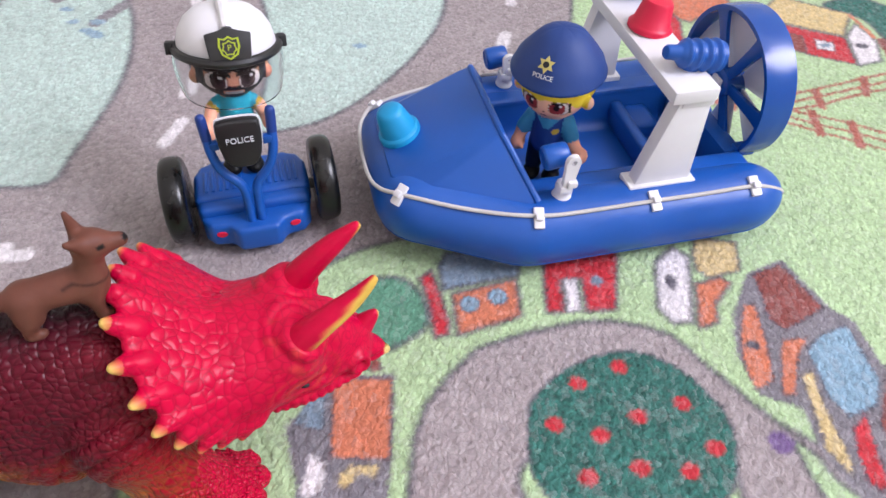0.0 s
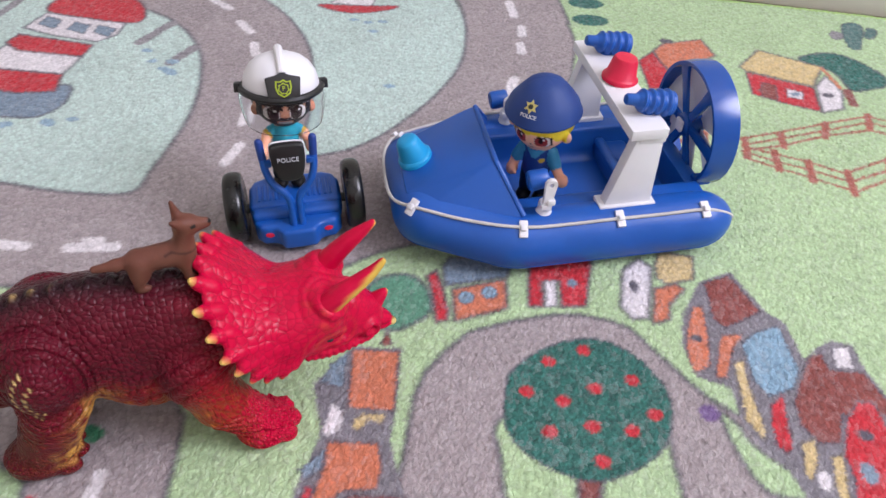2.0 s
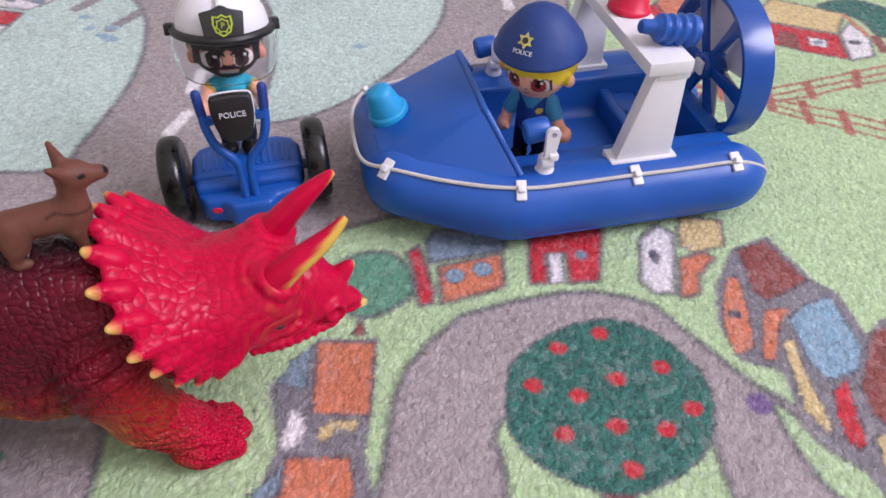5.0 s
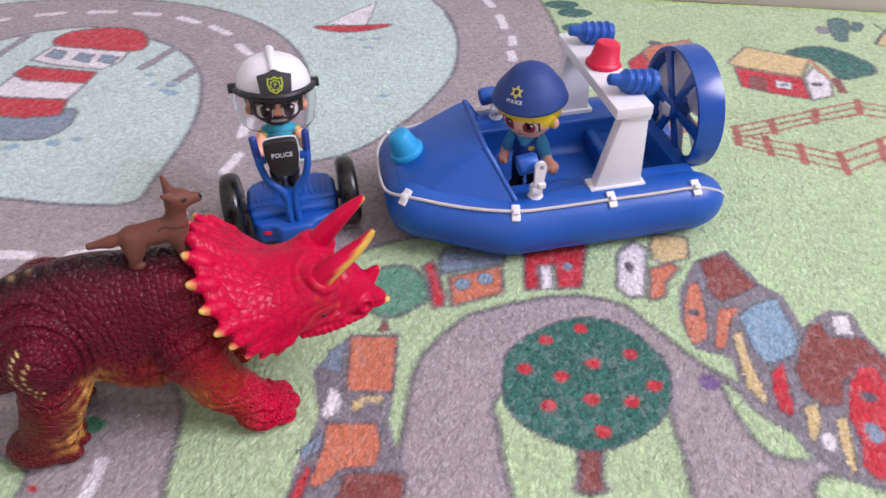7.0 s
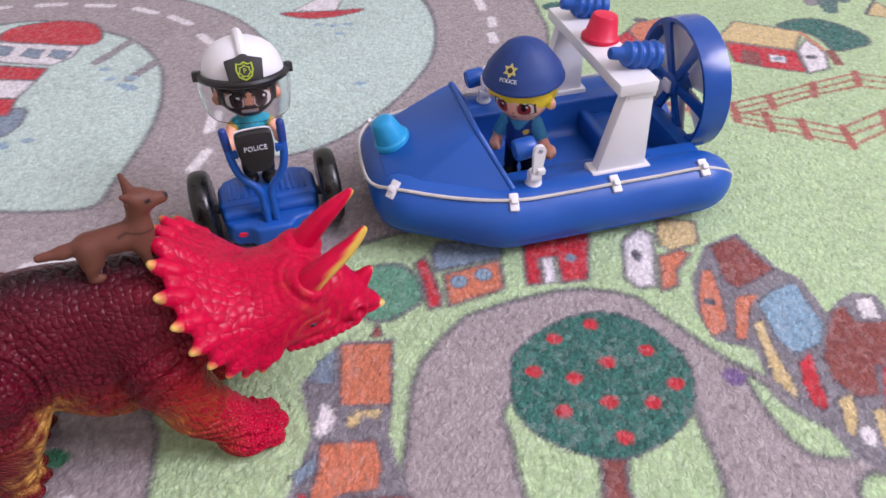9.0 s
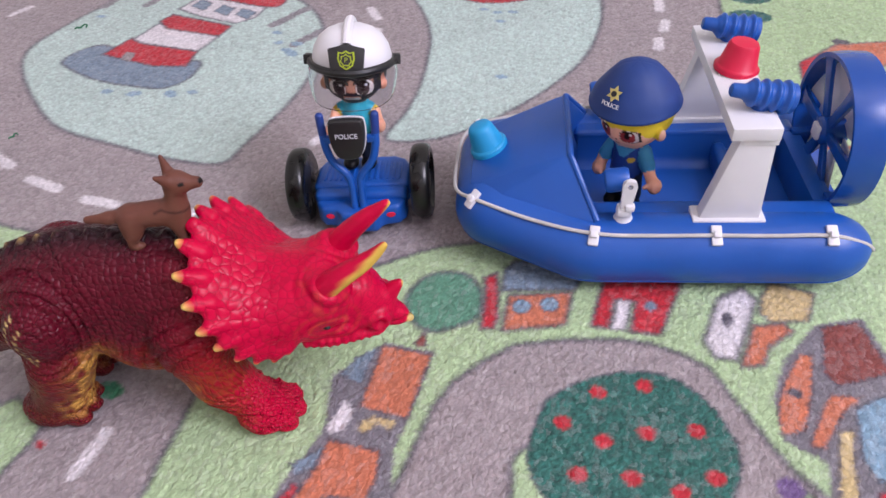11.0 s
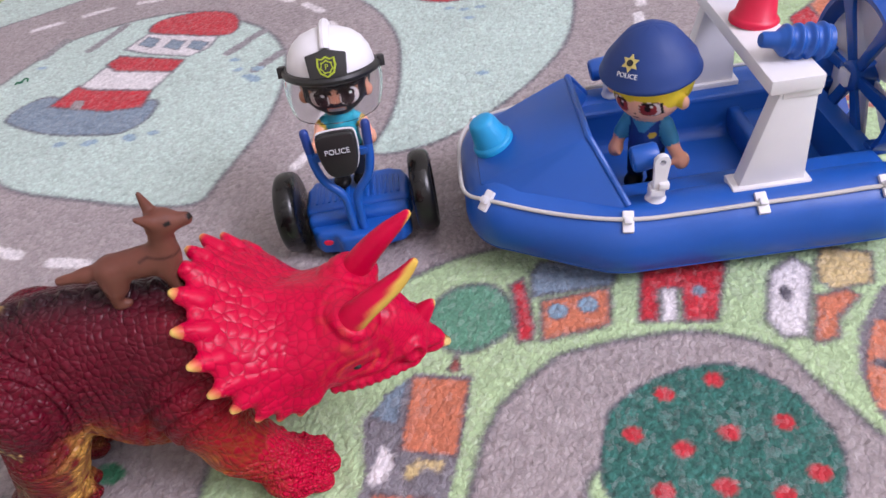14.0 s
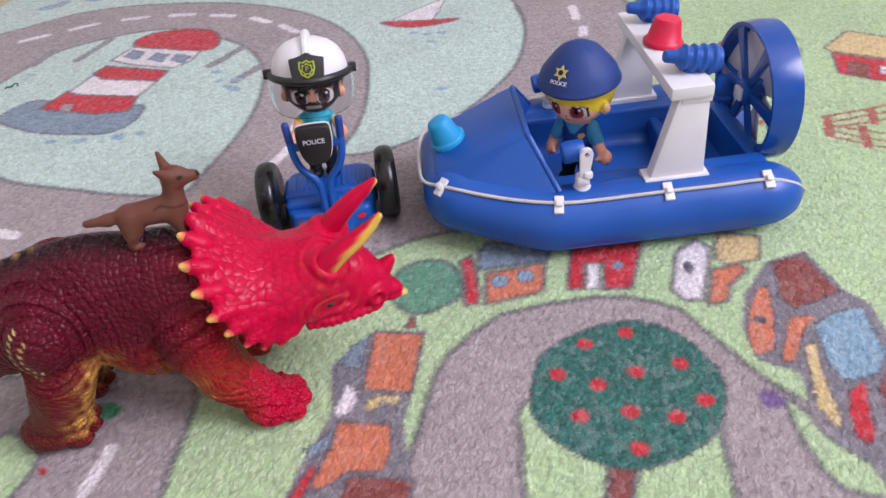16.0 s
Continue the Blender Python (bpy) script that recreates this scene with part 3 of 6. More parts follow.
ink("grass", [(101, 214), (103, 195), (105, 180), (109, 166), (114, 153), (123, 141), (145, 138), (167, 143), (179, 152), (180, 160), (180, 171), (180, 185), (178, 200), (171, 230), (130, 229)], 1, 1.8)
ink("brown", [(136, 191), (147, 192), (145, 177), (147, 171), (140, 168), (134, 170), (136, 177)], 0, 1.6)
ink("tree", [(103, 231), (105, 241), (115, 253), (130, 263), (148, 267), (164, 260), (176, 246), (180, 232), (177, 214), (167, 201), (153, 192), (141, 189), (126, 192), (112, 200), (104, 212)], 1, 0.7)
dot("red", 140, 259, 3.1, 2.8)
dot("red", 123, 250, 3.1, 2.8)
dot("red", 163, 244, 3.1, 2.8)
dot("red", 145, 237, 3.1, 2.8)
dot("red", 130, 228, 3.1, 2.8)
dot("red", 113, 231, 3.1, 2.8)
dot("red", 143, 216, 3.1, 2.8)
dot("red", 161, 216, 3.1, 2.8)
dot("red", 124, 211, 3.1, 2.8)
dot("red", 172, 226, 3.1, 2.8)
dot("red", 147, 199, 3.1, 2.8)
dot("violet", 197, 230, 4.2, 4.2)
# column of houses beside the ring road
ink("shade", [(17, 138), (19, 172), (23, 196), (13, 222), (22, 237), (28, 246), (51, 248), (54, 214), (54, 197), (63, 176), (66, 168), (68, 140)], 0, 0)
ink("slate", [(25, 242), (19, 234), (16, 223), (27, 222)], 0, 0.5)
ink("orange", [(27, 244), (50, 246), (53, 212), (32, 211)], 0, 0.8)
ink("white", [(23, 196), (24, 213), (31, 209), (32, 199), (26, 195)], 0, 0.8)
ink("straw", [(35, 203), (39, 209), (50, 210), (49, 204), (43, 206), (39, 199)], 0, 0.6)
ink("slate", [(18, 178), (27, 190), (27, 180), (22, 174)], 0, 0.6)
ink("orange", [(27, 193), (49, 195), (53, 183), (52, 174), (39, 171), (29, 161), (26, 164), (27, 172), (28, 181)], 0, 0.8)
ink("red", [(18, 143), (19, 153), (21, 164), (23, 172), (26, 170), (25, 156), (27, 148), (26, 139), (18, 138)], 0, 0.8)
ink("brown", [(39, 167), (42, 170), (65, 172), (66, 149), (65, 140), (39, 139)], 0, 0.8)
ink("brown", [(40, 249), (42, 259), (46, 249)], 0, 0.5)
# round tree and the row of houses above the ring road
ink("tree2", [(25, 274), (28, 290), (37, 297), (49, 298), (58, 289), (62, 275), (56, 266), (46, 259), (35, 261)], 1, 1.6)
ink("red", [(56, 299), (61, 304), (65, 294), (71, 276), (71, 269), (65, 267), (61, 287)], 0, 1.4)
ink("slate", [(64, 307), (67, 315), (102, 319), (100, 304), (79, 297), (67, 293)], 0, 1.4)
ink("orange", [(71, 291), (99, 302), (101, 281), (75, 269)], 0, 1.6)
dot("line", 79, 286, 4.0, 4.2)
dot("blue", 79, 286, 3.3, 3.5)
dot("slate", 79, 286, 1.7, 1.9)
dot("line", 91, 291, 4.0, 4.2)
dot("blue", 91, 291, 3.3, 3.5)
dot("slate", 91, 291, 1.7, 1.9)
ink("red", [(111, 313), (114, 325), (147, 331), (142, 288), (129, 286), (128, 304), (119, 302), (120, 285), (112, 284)], 0, 1.4)
ink("white", [(120, 303), (126, 305), (127, 286), (121, 285)], 0, 0.8)
dot("slate", 135, 304, 2.3, 2.8)
ink("white", [(163, 318), (172, 328), (179, 322), (174, 284), (165, 283), (160, 291)], 0, 1.6)
dot("line", 168, 306, 2.4, 4.0)
ink("straw", [(181, 325), (184, 336), (203, 334), (201, 316), (186, 310), (181, 314)], 0, 1.2)
ink("orange", [(179, 306), (191, 311), (195, 308), (189, 299), (186, 295), (185, 285), (176, 281)], 0, 1.4)
# crooked houses along the ring road
ink("shade", [(189, 269), (192, 289), (203, 314), (222, 325), (236, 297), (244, 291), (248, 267), (257, 277), (265, 282), (275, 280), (276, 266), (285, 241), (292, 214), (277, 182), (250, 183), (244, 185), (231, 193), (227, 204), (218, 212), (211, 226), (209, 245), (194, 250)], 0, 0)
ink("brown", [(206, 314), (221, 322), (233, 297), (213, 283), (207, 289), (207, 305)], 0, 0.7)
ink("orange", [(193, 280), (198, 296), (203, 296), (203, 273), (201, 257), (193, 252), (191, 265)], 0, 0.7)
dot("line", 197, 274, 2.6, 2)
ink("orange", [(210, 278), (221, 280), (214, 269), (208, 251), (203, 251), (207, 269)], 0, 0.7)
ink("blue", [(219, 273), (227, 282), (240, 288), (244, 261), (239, 249), (226, 243), (221, 251), (220, 263)], 0, 0.7)
ink("straw", [(213, 261), (218, 263), (218, 247), (221, 223), (219, 219), (213, 228), (213, 241)], 0, 0.6)
ink("red", [(226, 238), (233, 245), (232, 234), (231, 217), (228, 213), (224, 217), (224, 227)], 0, 0.6)
ink("brown", [(237, 241), (250, 269), (257, 273), (259, 263), (275, 263), (283, 242), (263, 231), (258, 238), (253, 222), (244, 220), (237, 229)], 0, 0.7)
ink("white", [(264, 277), (272, 279), (271, 265), (262, 264)], 0, 0.7)
ink("red", [(259, 235), (267, 245), (274, 246), (278, 224), (284, 205), (275, 185), (254, 185), (251, 192), (254, 204), (253, 217)], 0, 0.7)
dot("line", 265, 227, 3.2, 2.6)
dot("slate", 261, 208, 3.4, 4.5)
ink("straw", [(235, 219), (242, 223), (240, 210), (235, 201), (233, 204), (235, 213)], 0, 0.5)
ink("straw", [(247, 214), (252, 216), (250, 201), (248, 188), (245, 187), (245, 201)], 0, 0.5)
dot("white", 241, 202, 2.4, 4)
# farm on the meadow
ink("tree", [(318, 577), (340, 591), (358, 588), (373, 571), (379, 555), (374, 543), (359, 536), (346, 534), (340, 560)], 1, 1.4)
ink("straw", [(268, 557), (288, 587), (334, 567), (319, 535), (292, 545), (273, 551)], 0, 1.4)
ink("red", [(272, 550), (292, 543), (319, 533), (316, 500), (292, 508), (271, 518)], 0, 1.2)
ink("white", [(298, 529), (309, 526), (307, 515), (296, 517)], 0, 0.6)
dot("slate", 303, 522, 3.2, 2.2)
ink("brown", [(282, 536), (291, 533), (288, 511), (278, 515), (278, 526)], 0, 0.6)
ink("white", [(321, 535), (332, 553), (339, 532), (333, 506), (317, 499)], 0, 1.4)
dot("line", 327, 524, 4, 2.5)
stroke("orange", [(333, 565), (339, 536)], 3)
stroke("brown", [(343, 532), (342, 513)], 7)
ink("straw", [(395, 597), (406, 618), (412, 620), (420, 593), (409, 590)], 0, 1.4)
stroke("line", [(406, 639), (410, 623)], 1.8)
stroke("line", [(420, 639), (394, 599)], 2.2)
ink("sage", [(372, 647), (383, 649), (386, 640), (376, 609), (372, 601), (365, 604), (365, 622), (367, 634)], 1, 0.8)
ink("sage", [(387, 636), (392, 642), (397, 638), (392, 626), (385, 621), (383, 626)], 1, 0.8)
ink("drift", [(354, 625), (360, 632), (366, 628), (364, 620), (357, 617)], 1, 0.6)
ink("orange", [(203, 573), (212, 586), (244, 598), (252, 572), (218, 542), (208, 549)], 0, 1.4)
ink("red", [(190, 555), (202, 571), (212, 542), (210, 517), (195, 513)], 0, 1.2)
ink("white", [(230, 549), (253, 557), (247, 520), (228, 518)], 0, 1.2)
dot("line", 243, 536, 5, 3.5)
dot("line", 215, 591, 5, 3.5)
dot("tree", 140, 671, 14, 9)
dot("tree", 151, 652, 14, 9)
dot("tree", 154, 620, 14, 9)
stroke("fence", [(251, 457), (280, 469), (315, 485), (348, 498), (375, 488), (398, 486)], 2.3)
stroke("fence", [(252, 450), (279, 461), (313, 476), (346, 490), (373, 481), (394, 478)], 2.3)
stroke("fence", [(253, 444), (277, 452), (311, 469), (343, 480), (371, 473), (391, 470)], 2.3)
stroke("fence", [(252, 447), (270, 442), (291, 436), (313, 426)], 2.3)
stroke("fence", [(250, 442), (270, 433), (290, 427), (313, 418)], 2.3)
stroke("fence", [(250, 435), (269, 426), (290, 418), (312, 409)], 2.3)
stroke("fence", [(314, 428), (345, 447), (372, 463), (392, 473)], 2.3)
stroke("fence", [(313, 418), (343, 435), (370, 452), (388, 463)], 2.3)
stroke("fence", [(312, 407), (340, 425), (368, 442), (384, 453)], 2.3)
stroke("fence", [(254, 457), (252, 435)], 5.2)
stroke("fence", [(280, 468), (279, 451)], 5.2)
stroke("fence", [(315, 485), (310, 467)], 5.2)
stroke("fence", [(348, 500), (344, 482)], 5.2)
stroke("fence", [(375, 488), (371, 473)], 5.2)
stroke("fence", [(271, 445), (270, 424)], 5.2)
stroke("fence", [(291, 437), (289, 415)], 5.2)
stroke("fence", [(314, 429), (312, 405)], 5.2)
stroke("fence", [(345, 446), (340, 422)], 5.2)
stroke("fence", [(372, 461), (369, 445)], 5.2)
stroke("fence", [(341, 392), (342, 376)], 5.2)
stroke("fence", [(198, 446), (227, 451)], 5.2)
stroke("fence", [(199, 455), (228, 460)], 5.2)
stroke("fence", [(227, 462), (226, 444)], 5.2)


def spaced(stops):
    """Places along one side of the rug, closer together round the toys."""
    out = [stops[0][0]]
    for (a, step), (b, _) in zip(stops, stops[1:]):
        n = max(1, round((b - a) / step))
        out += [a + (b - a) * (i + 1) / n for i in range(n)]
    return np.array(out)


def build_rug():
    rng = np.random.default_rng(4)
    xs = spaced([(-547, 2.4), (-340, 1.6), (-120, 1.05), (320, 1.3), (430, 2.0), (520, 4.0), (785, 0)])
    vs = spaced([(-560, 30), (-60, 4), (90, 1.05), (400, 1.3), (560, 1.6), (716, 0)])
    nx, ny = len(xs), len(vs)
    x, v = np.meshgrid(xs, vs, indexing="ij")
    sx, sv = np.gradient(xs)[:, None], np.gradient(vs)[None, :]
    edge = np.zeros((nx, ny), bool)
    edge[[0, -1], :], edge[:, [0, -1]] = True, True
    x = x + np.where(edge, 0, rng.uniform(-0.36, 0.36, (nx, ny)) * sx)
    v = v + np.where(edge, 0, rng.uniform(-0.36, 0.36, (nx, ny)) * sv)
    y = v - 0.121 * x
    z = np.where(edge, -7.6, -0.5 + rng.normal(0, 0.28, (nx, ny)) + 0.35 * np.sin(x / 37 + 1) * np.sin(y / 29))
    near = np.stack([x.ravel(), y.ravel()], axis=1)
    # the printed colours bleed from tuft to tuft
    p = near + rng.normal(0, 0.30, near.shape)
    border = np.minimum(np.minimum(x - xs[0], xs[-1] - x), np.minimum(v - vs[0], vs[-1] - v)).ravel()
    colour = np.tile(np.array(PRINT["grass"]), (len(p), 1))
    for name, line, rim, half in ART:
        rim *= 1.15
        reach_mm = max(rim, half) + 2
        lo, hi = line.min(0) - reach_mm, line.max(0) + reach_mm
        pick = np.flatnonzero((p[:, 0] > lo[0]) & (p[:, 0] < hi[0]) & (p[:, 1] > lo[1]) & (p[:, 1] < hi[1]))
        if not len(pick):
            continue
        q = p[pick]
        if half:
            colour[pick] = blend(colour[pick], PRINT[name], ramp(half - edge_distance(q, line, False), -0.9, 0.9))
            continue
        d = edge_distance(q, line, True)
        colour[pick] = blend(colour[pick], PRINT[name], ramp(np.where(within(q, line), d, -d), -0.9, 0.9))
        if rim:
            amount = 0.85 * np.clip(1.25 - d / rim, 0, 1) * rng.uniform(0.75, 1.0, len(q))
            colour[pick] = blend(colour[pick], PRINT["line"], np.clip(amount, 0, 1))
    # tufts: cells of about 2 mm, each with its own tone
    mottle = np.zeros(len(p))
    for size, share in ((2.3, 0.6), (1.3, 0.4)):
        cell = np.floor((p + rng.normal(0, 0.35, p.shape)) / size)
        tone = np.sin(cell[:, 0] * 12.9898 + cell[:, 1] * 78.233 + size) * 43758.5453
        mottle += share * 2 * (tone - np.floor(tone) - 0.5)
    crown = np.abs(colour - np.array(PRINT["tree"])).max(axis=1) < 0.004
    colour[crown] *= np.clip(1.08 + 0.22 * mottle[crown] + rng.normal(0, 0.20, crown.sum()), 0.5, 2.0)[:, None]
    colour *= (1 + 0.10 * mottle)[:, None]
    colour[border < 6] = srgb(178, 214, 126)
    colour *= rng.normal(1.0, 0.06, (len(p), 1)).clip(0.75, 1.3)
    data = bpy.data.meshes.new("rug")
    co = np.stack([x.ravel(), y.ravel(), z.ravel()], axis=1) / 1000
    i = np.arange(nx * ny).reshape(nx, ny)
    quads = np.stack([i[:-1, :-1], i[1:, :-1], i[1:, 1:], i[:-1, 1:]], axis=-1).reshape(-1, 4)
    data.vertices.add(len(co))
    data.vertices.foreach_set("co", co.ravel())
    data.loops.add(len(quads) * 4)
    data.loops.foreach_set("vertex_index", quads.ravel().astype(np.int32))
    data.polygons.add(len(quads))
    data.polygons.foreach_set("loop_start", np.arange(0, 4 * len(quads), 4, dtype=np.int32))
    data.update(calc_edges=True)
    layer = data.attributes.new("paint", "FLOAT_COLOR", "POINT")
    layer.data.foreach_set("color", np.concatenate([colour, np.ones((len(p), 1))], axis=1).ravel())
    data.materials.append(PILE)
    data.polygons.foreach_set("use_smooth", np.ones(len(quads), bool))
    return tagged(new("play_rug", data), "short-pile play rug printed with roads, sea and houses", "rug")


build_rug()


# ---- red horned dinosaur ----
def spike(name, line, radii, parent, label, base, tip, switch, power=1.0, lit=(0, 0, -0.3), soft=0.21, root=1.0):
    """A tapered point along a bent line; the paint changes from base to tip colour at switch (0..1)."""
    pts = rounded([Vector(p) / 1000 for p in line], 3)
    bm = bmesh.new()
    n = len(pts) - 1
    swell = lambda t: root + (1 - root) * min(1.0, t / 0.36) ** 0.7
    tube(bm, pts, lambda t: swell(t) * (radii[1] + (radii[0] - radii[1]) * (1 - t ** power if power >= 1 else (1 - t) ** (1 / power))) / 1000, 14)
    bm.verts.ensure_lookup_table()
    along = np.repeat(np.arange(n + 1) / n, 14)
    data = bpy.data.meshes.new(name)
    bm.normal_update()
    bm.to_mesh(data)
    bm.free()
    co = np.array([v.co for v in data.vertices]) * 1000
    centre = np.repeat(np.array(pts) * 1000, 14, axis=0)
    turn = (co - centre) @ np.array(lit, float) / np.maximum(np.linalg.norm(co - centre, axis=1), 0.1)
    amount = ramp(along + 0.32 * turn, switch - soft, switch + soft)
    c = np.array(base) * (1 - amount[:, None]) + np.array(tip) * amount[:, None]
    layer = data.attributes.new("paint", "FLOAT_COLOR", "POINT")
    layer.data.foreach_set("color", np.concatenate([c, np.ones((len(c), 1))], axis=1).ravel())
    return mesh_part(name, data, HORN, parent, label, 60)


def build_dinosaur():
    dino = thing("toy_dinosaur", pose(0, 0.2, 0, 0, 0, 22), "red and maroon vinyl horned dinosaur standing on the rug", "toy dinosaur")
    mid = 16.0
    red, wine, dark, gold, ember = srgb(202, 0, 60), srgb(96, 12, 34), srgb(40, 25, 31), srgb(222, 158, 66), srgb(156, 10, 36)
    s = [
        ball((-56, mid, 59.5), (42, 20.5, 28), 0, 8), ball((-24, mid - 1, 58), (25, 20, 26), 0, 10), ball((-79, mid, 60), (19, 19, 21), 0, 10),
        cone((-84, mid, 55), 15, (-98, mid, 45.5), 10.8, 0, 8), cone((-98, mid, 45.5), 10.8, (-112, mid, 38), 6.8, 0, 7), cone((-112, mid, 38), 6.8, (-138, mid, 29.5), 5.0, 0, 6),
        cone((-138, mid, 29.5), 5.0, (-168, mid - 3, 21), 3.8, 0, 5), cone((-168, mid - 3, 21), 3.8, (-198, mid - 9, 15), 2.2, 0, 4),
        ball((-41, mid, 45), (26, 22.5, 22.5), 0, 5), cone((-16, mid - 3, 58), 19, (6, 13, 56), 15, 0, 8),
    ]
    # the head has its own frame: turned and leaning a little to the near side
    turned = np.array(Euler((radians(3.5), 0, radians(-3.5))).to_matrix())
    seat = np.array((0.0, 14.5, 66.0))
    place = lambda p: tuple(turned @ np.array(p, float) + seat)
    lean = lambda p: place((p[0], p[1] + 0.13 * (p[2] + 10) * min(1.0, max(0.0, (p[0] - 14) / 16)), p[2]))
    for a, ra, c, rc, k in (((12, 0, -9), 15.0, (26, 0, -7.5), 13.2, 6), ((26, 0, -7.5), 13.2, (38, 0, -12), 11.4, 4), ((38, 0, -13), 10.8, (47, 0, -18.5), 7.6, 4),
                            ((47, 0, -20.5), 6.4, (54, 0, -23.4), 3.7, 2.5), ((54, 0, -23.2), 3.8, (58.6, 0, -25.8), 1.9, 2), ((22, 0, -17.5), 13.6, (40, 0, -19.5), 9.8, 4), ((40, 0, -20.5), 9.2, (53, 0, -24.4), 3.6, 3)):
        s.append(cone(lean(a), ra, lean(c), rc, 1, k))
    s.append(ball(lean((49, 0, -14)), (4.6, 4.2, 4.0), 1, 2.5))
    # brow rings, eye pouches, nostrils, folds of the cheek and the jaw
    for e in (-1, 1):
        for c, r, k, turn in (((32, e * 10.5, 1.0), (9.0, 6.6, 5.0), 2.5, (0, 14, 0)), ((30.5, e * 12.0, -3.5), (9.5, 5.2, 4.2), 1.5, (0, 16, 0)), ((32.0, e * 12.6, -11.5), (6.6, 3.0, 3.4), 1.2, (0, 14, 0)),
                              ((31, e * 11.6, -17.5), (10, 4.2, 3.4), 1.5, (0, 8, 0)), ((47.6, e * 7.0, -19.0), (5.2, 3.6, 4.6), 1.0, (0, 20, 0)), ((45.5, e * 6.4, -24.0), (5.0, 3.6, 2.4), 1.2, (0, 6, 0)),
                              ((41.0, e * 8.0, -16.5), (5.0, 4.0, 4.0), 2.0, (0, 0, 0)), ((22, e * 15.5, -14.5), (8.0, 4.6, 5.6), 3.0, (0, 6, 0))):
            s.append(ball(lean(c), r, 1, k, turn))
        for k in range(10):
            s.append(ball(lean((21.5 + 2.8 * k, e * (16.0 - 0.5 * k - 0.062 * k * k), -21.2 - 0.36 * k)), (1.7, 2.9, 3.1), 1, 1.1))
        # rolled collar round the root of the brow horn
        for k in range(12):
            a = 2 * math.pi * k / 12
            s.append(ball(place((33.0 + 4.4 * math.cos(a), e * 11.0 + 5.6 * math.sin(a), 1.6 - 3.6 * math.cos(a))), (1.35, 1.35, 1.35), 1, 2.2))
    # frill: points of the rim as tip, root on the rim and hollow between rim and brow, for one half
    rim = [((-14.6, 0, 27.5), (-9.6, 0, 19.6), (8, 0, 1.2), 3.2), ((-15.2, 9.6, 25.6), (-9.4, 8.2, 18.4), (8, 5, 0.8), 3.7), ((-14.4, 20.8, 20.6), (-7.8, 15.8, 13.6), (9, 10, -0.4), 3.7),
           ((-11.2, 28.4, 13.4), (-4.8, 21.6, 7.6), (10, 14, -2.2), 3.5), ((-8.0, 32.8, 4.4), (-1.4, 25.4, 1.0), (11, 16.4, -5.0), 3.3), ((-4.4, 33.2, -4.2), (1.8, 26.2, -5.0), (12, 17.6, -7.6), 3.1),
           ((-0.4, 31.0, -14.0), (5.0, 25.4, -11.4), (14, 17.6, -10), 2.8), ((4.2, 27.6, -20.6), (8.6, 23.4, -15.4), (17, 16.6, -11.4), 2.7), ((10.2, 25.4, -22.6), (13.4, 22.0, -16.8), (20, 15.8, -11.4), 2.6),
           ((16.0, 24.0, -19.8), (17.6, 20.6, -15.2), (23, 14.4, -10.4), 2.4)]
    mix = lambda p, q, t: tuple(a + (b - a) * t for a, b in zip(p, q))
    for e in (-1, 1):
        side = lambda p: (p[0], e * p[1], p[2])
        for i, (t, r, h, w) in enumerate(rim):
            r, dip = mix(r, t, 0.44), (4.0 if e > 0 else 0.0)
            if i < len(rim) - 1:
                for step in (0.0, 0.5):
                    r2, h2 = mix(r, mix(rim[i + 1][1], rim[i + 1][0], 0.44), step), mix(h, rim[i + 1][2], step)
                    h2 = (h2[0], h2[1], h2[2] - dip * min(1.0, h2[1] / 10))
                    if step:
                        r2 = mix(r2, h2, 0.05)
                    s.append(cone(place(side(r2)), 1.9, place(side(h2)), 4.4, 1, 2.5))
                    s.append(cone(place(side(h2)), 4.4, place((27, e * 0.5 * h2[1], -6.5)), 9.0, 1, 4))
            s.append(cone(place(side(mix(r, h, 0.16))), (0.8 if e < 0 else 0.45) * w, place(side(mix(r, t, 0.3))), (0.7 if e < 0 else 0.5) * w, 1, 2.2))
    # legs, far side mirrored
    for side in (0, 1):
        y = lambda v: v if side == 0 else 2 * mid - v
        sh = 0 if side == 0 else -16
        s += [ball((-74, y(1), 58), (17.5, 10.5, 22), 0, 3, (0, 8, 0)), ball((-74, y(-4.6), 60.0 - 4 * side), (11.8, 9.6, 14.2), 0, 0.8, (0, 6, 0)), cone((-76, y(0), 42), 13.0, (-87, y(2), 18), 11.4, 0, 2.2), ball((-93, y(3), 8), (14.5, 12, 8.5), 0, 4),
              ball((-23 + sh, y(-1), 48), (14.5, 12.5, 18), 0, 1.8, (0, -14, 0)), cone((-22 + sh, y(-1), 40), 12.6, (-17 + sh, y(-3), 27), 10.8, 0, 2.5), cone((-18 + sh, y(-3), 27), 10.6, (-7 + sh, y(-4), 14), 9.0, 2, 3), ball((-3 + sh, y(-4), 7), (12.5, 12, 7.8), 2, 3)]
        for k in (-1, 0, 1):
            s += [ball((-81.5 - abs(k) * 2, y(3 + 6.8 * k), 5.2), (5.6, 3.7, 5.0), 0, 0.8), ball((7.4 + sh - abs(k) * 2.4, y(-4 + 6.6 * k), 5.4), (5.6, 3.6, 5.2), 2, 0.8)]
    v, q, tint = soft_body(s, 0.7)
    v[:, 2] = np.maximum(v[:, 2], 0.0)
    level = (v - seat) @ turned
    hx, hy, hz = level[:, 0], level[:, 1] - 0.13 * (level[:, 2] + 10) * np.clip((level[:, 0] - 14) / 16, 0, 1), level[:, 2]
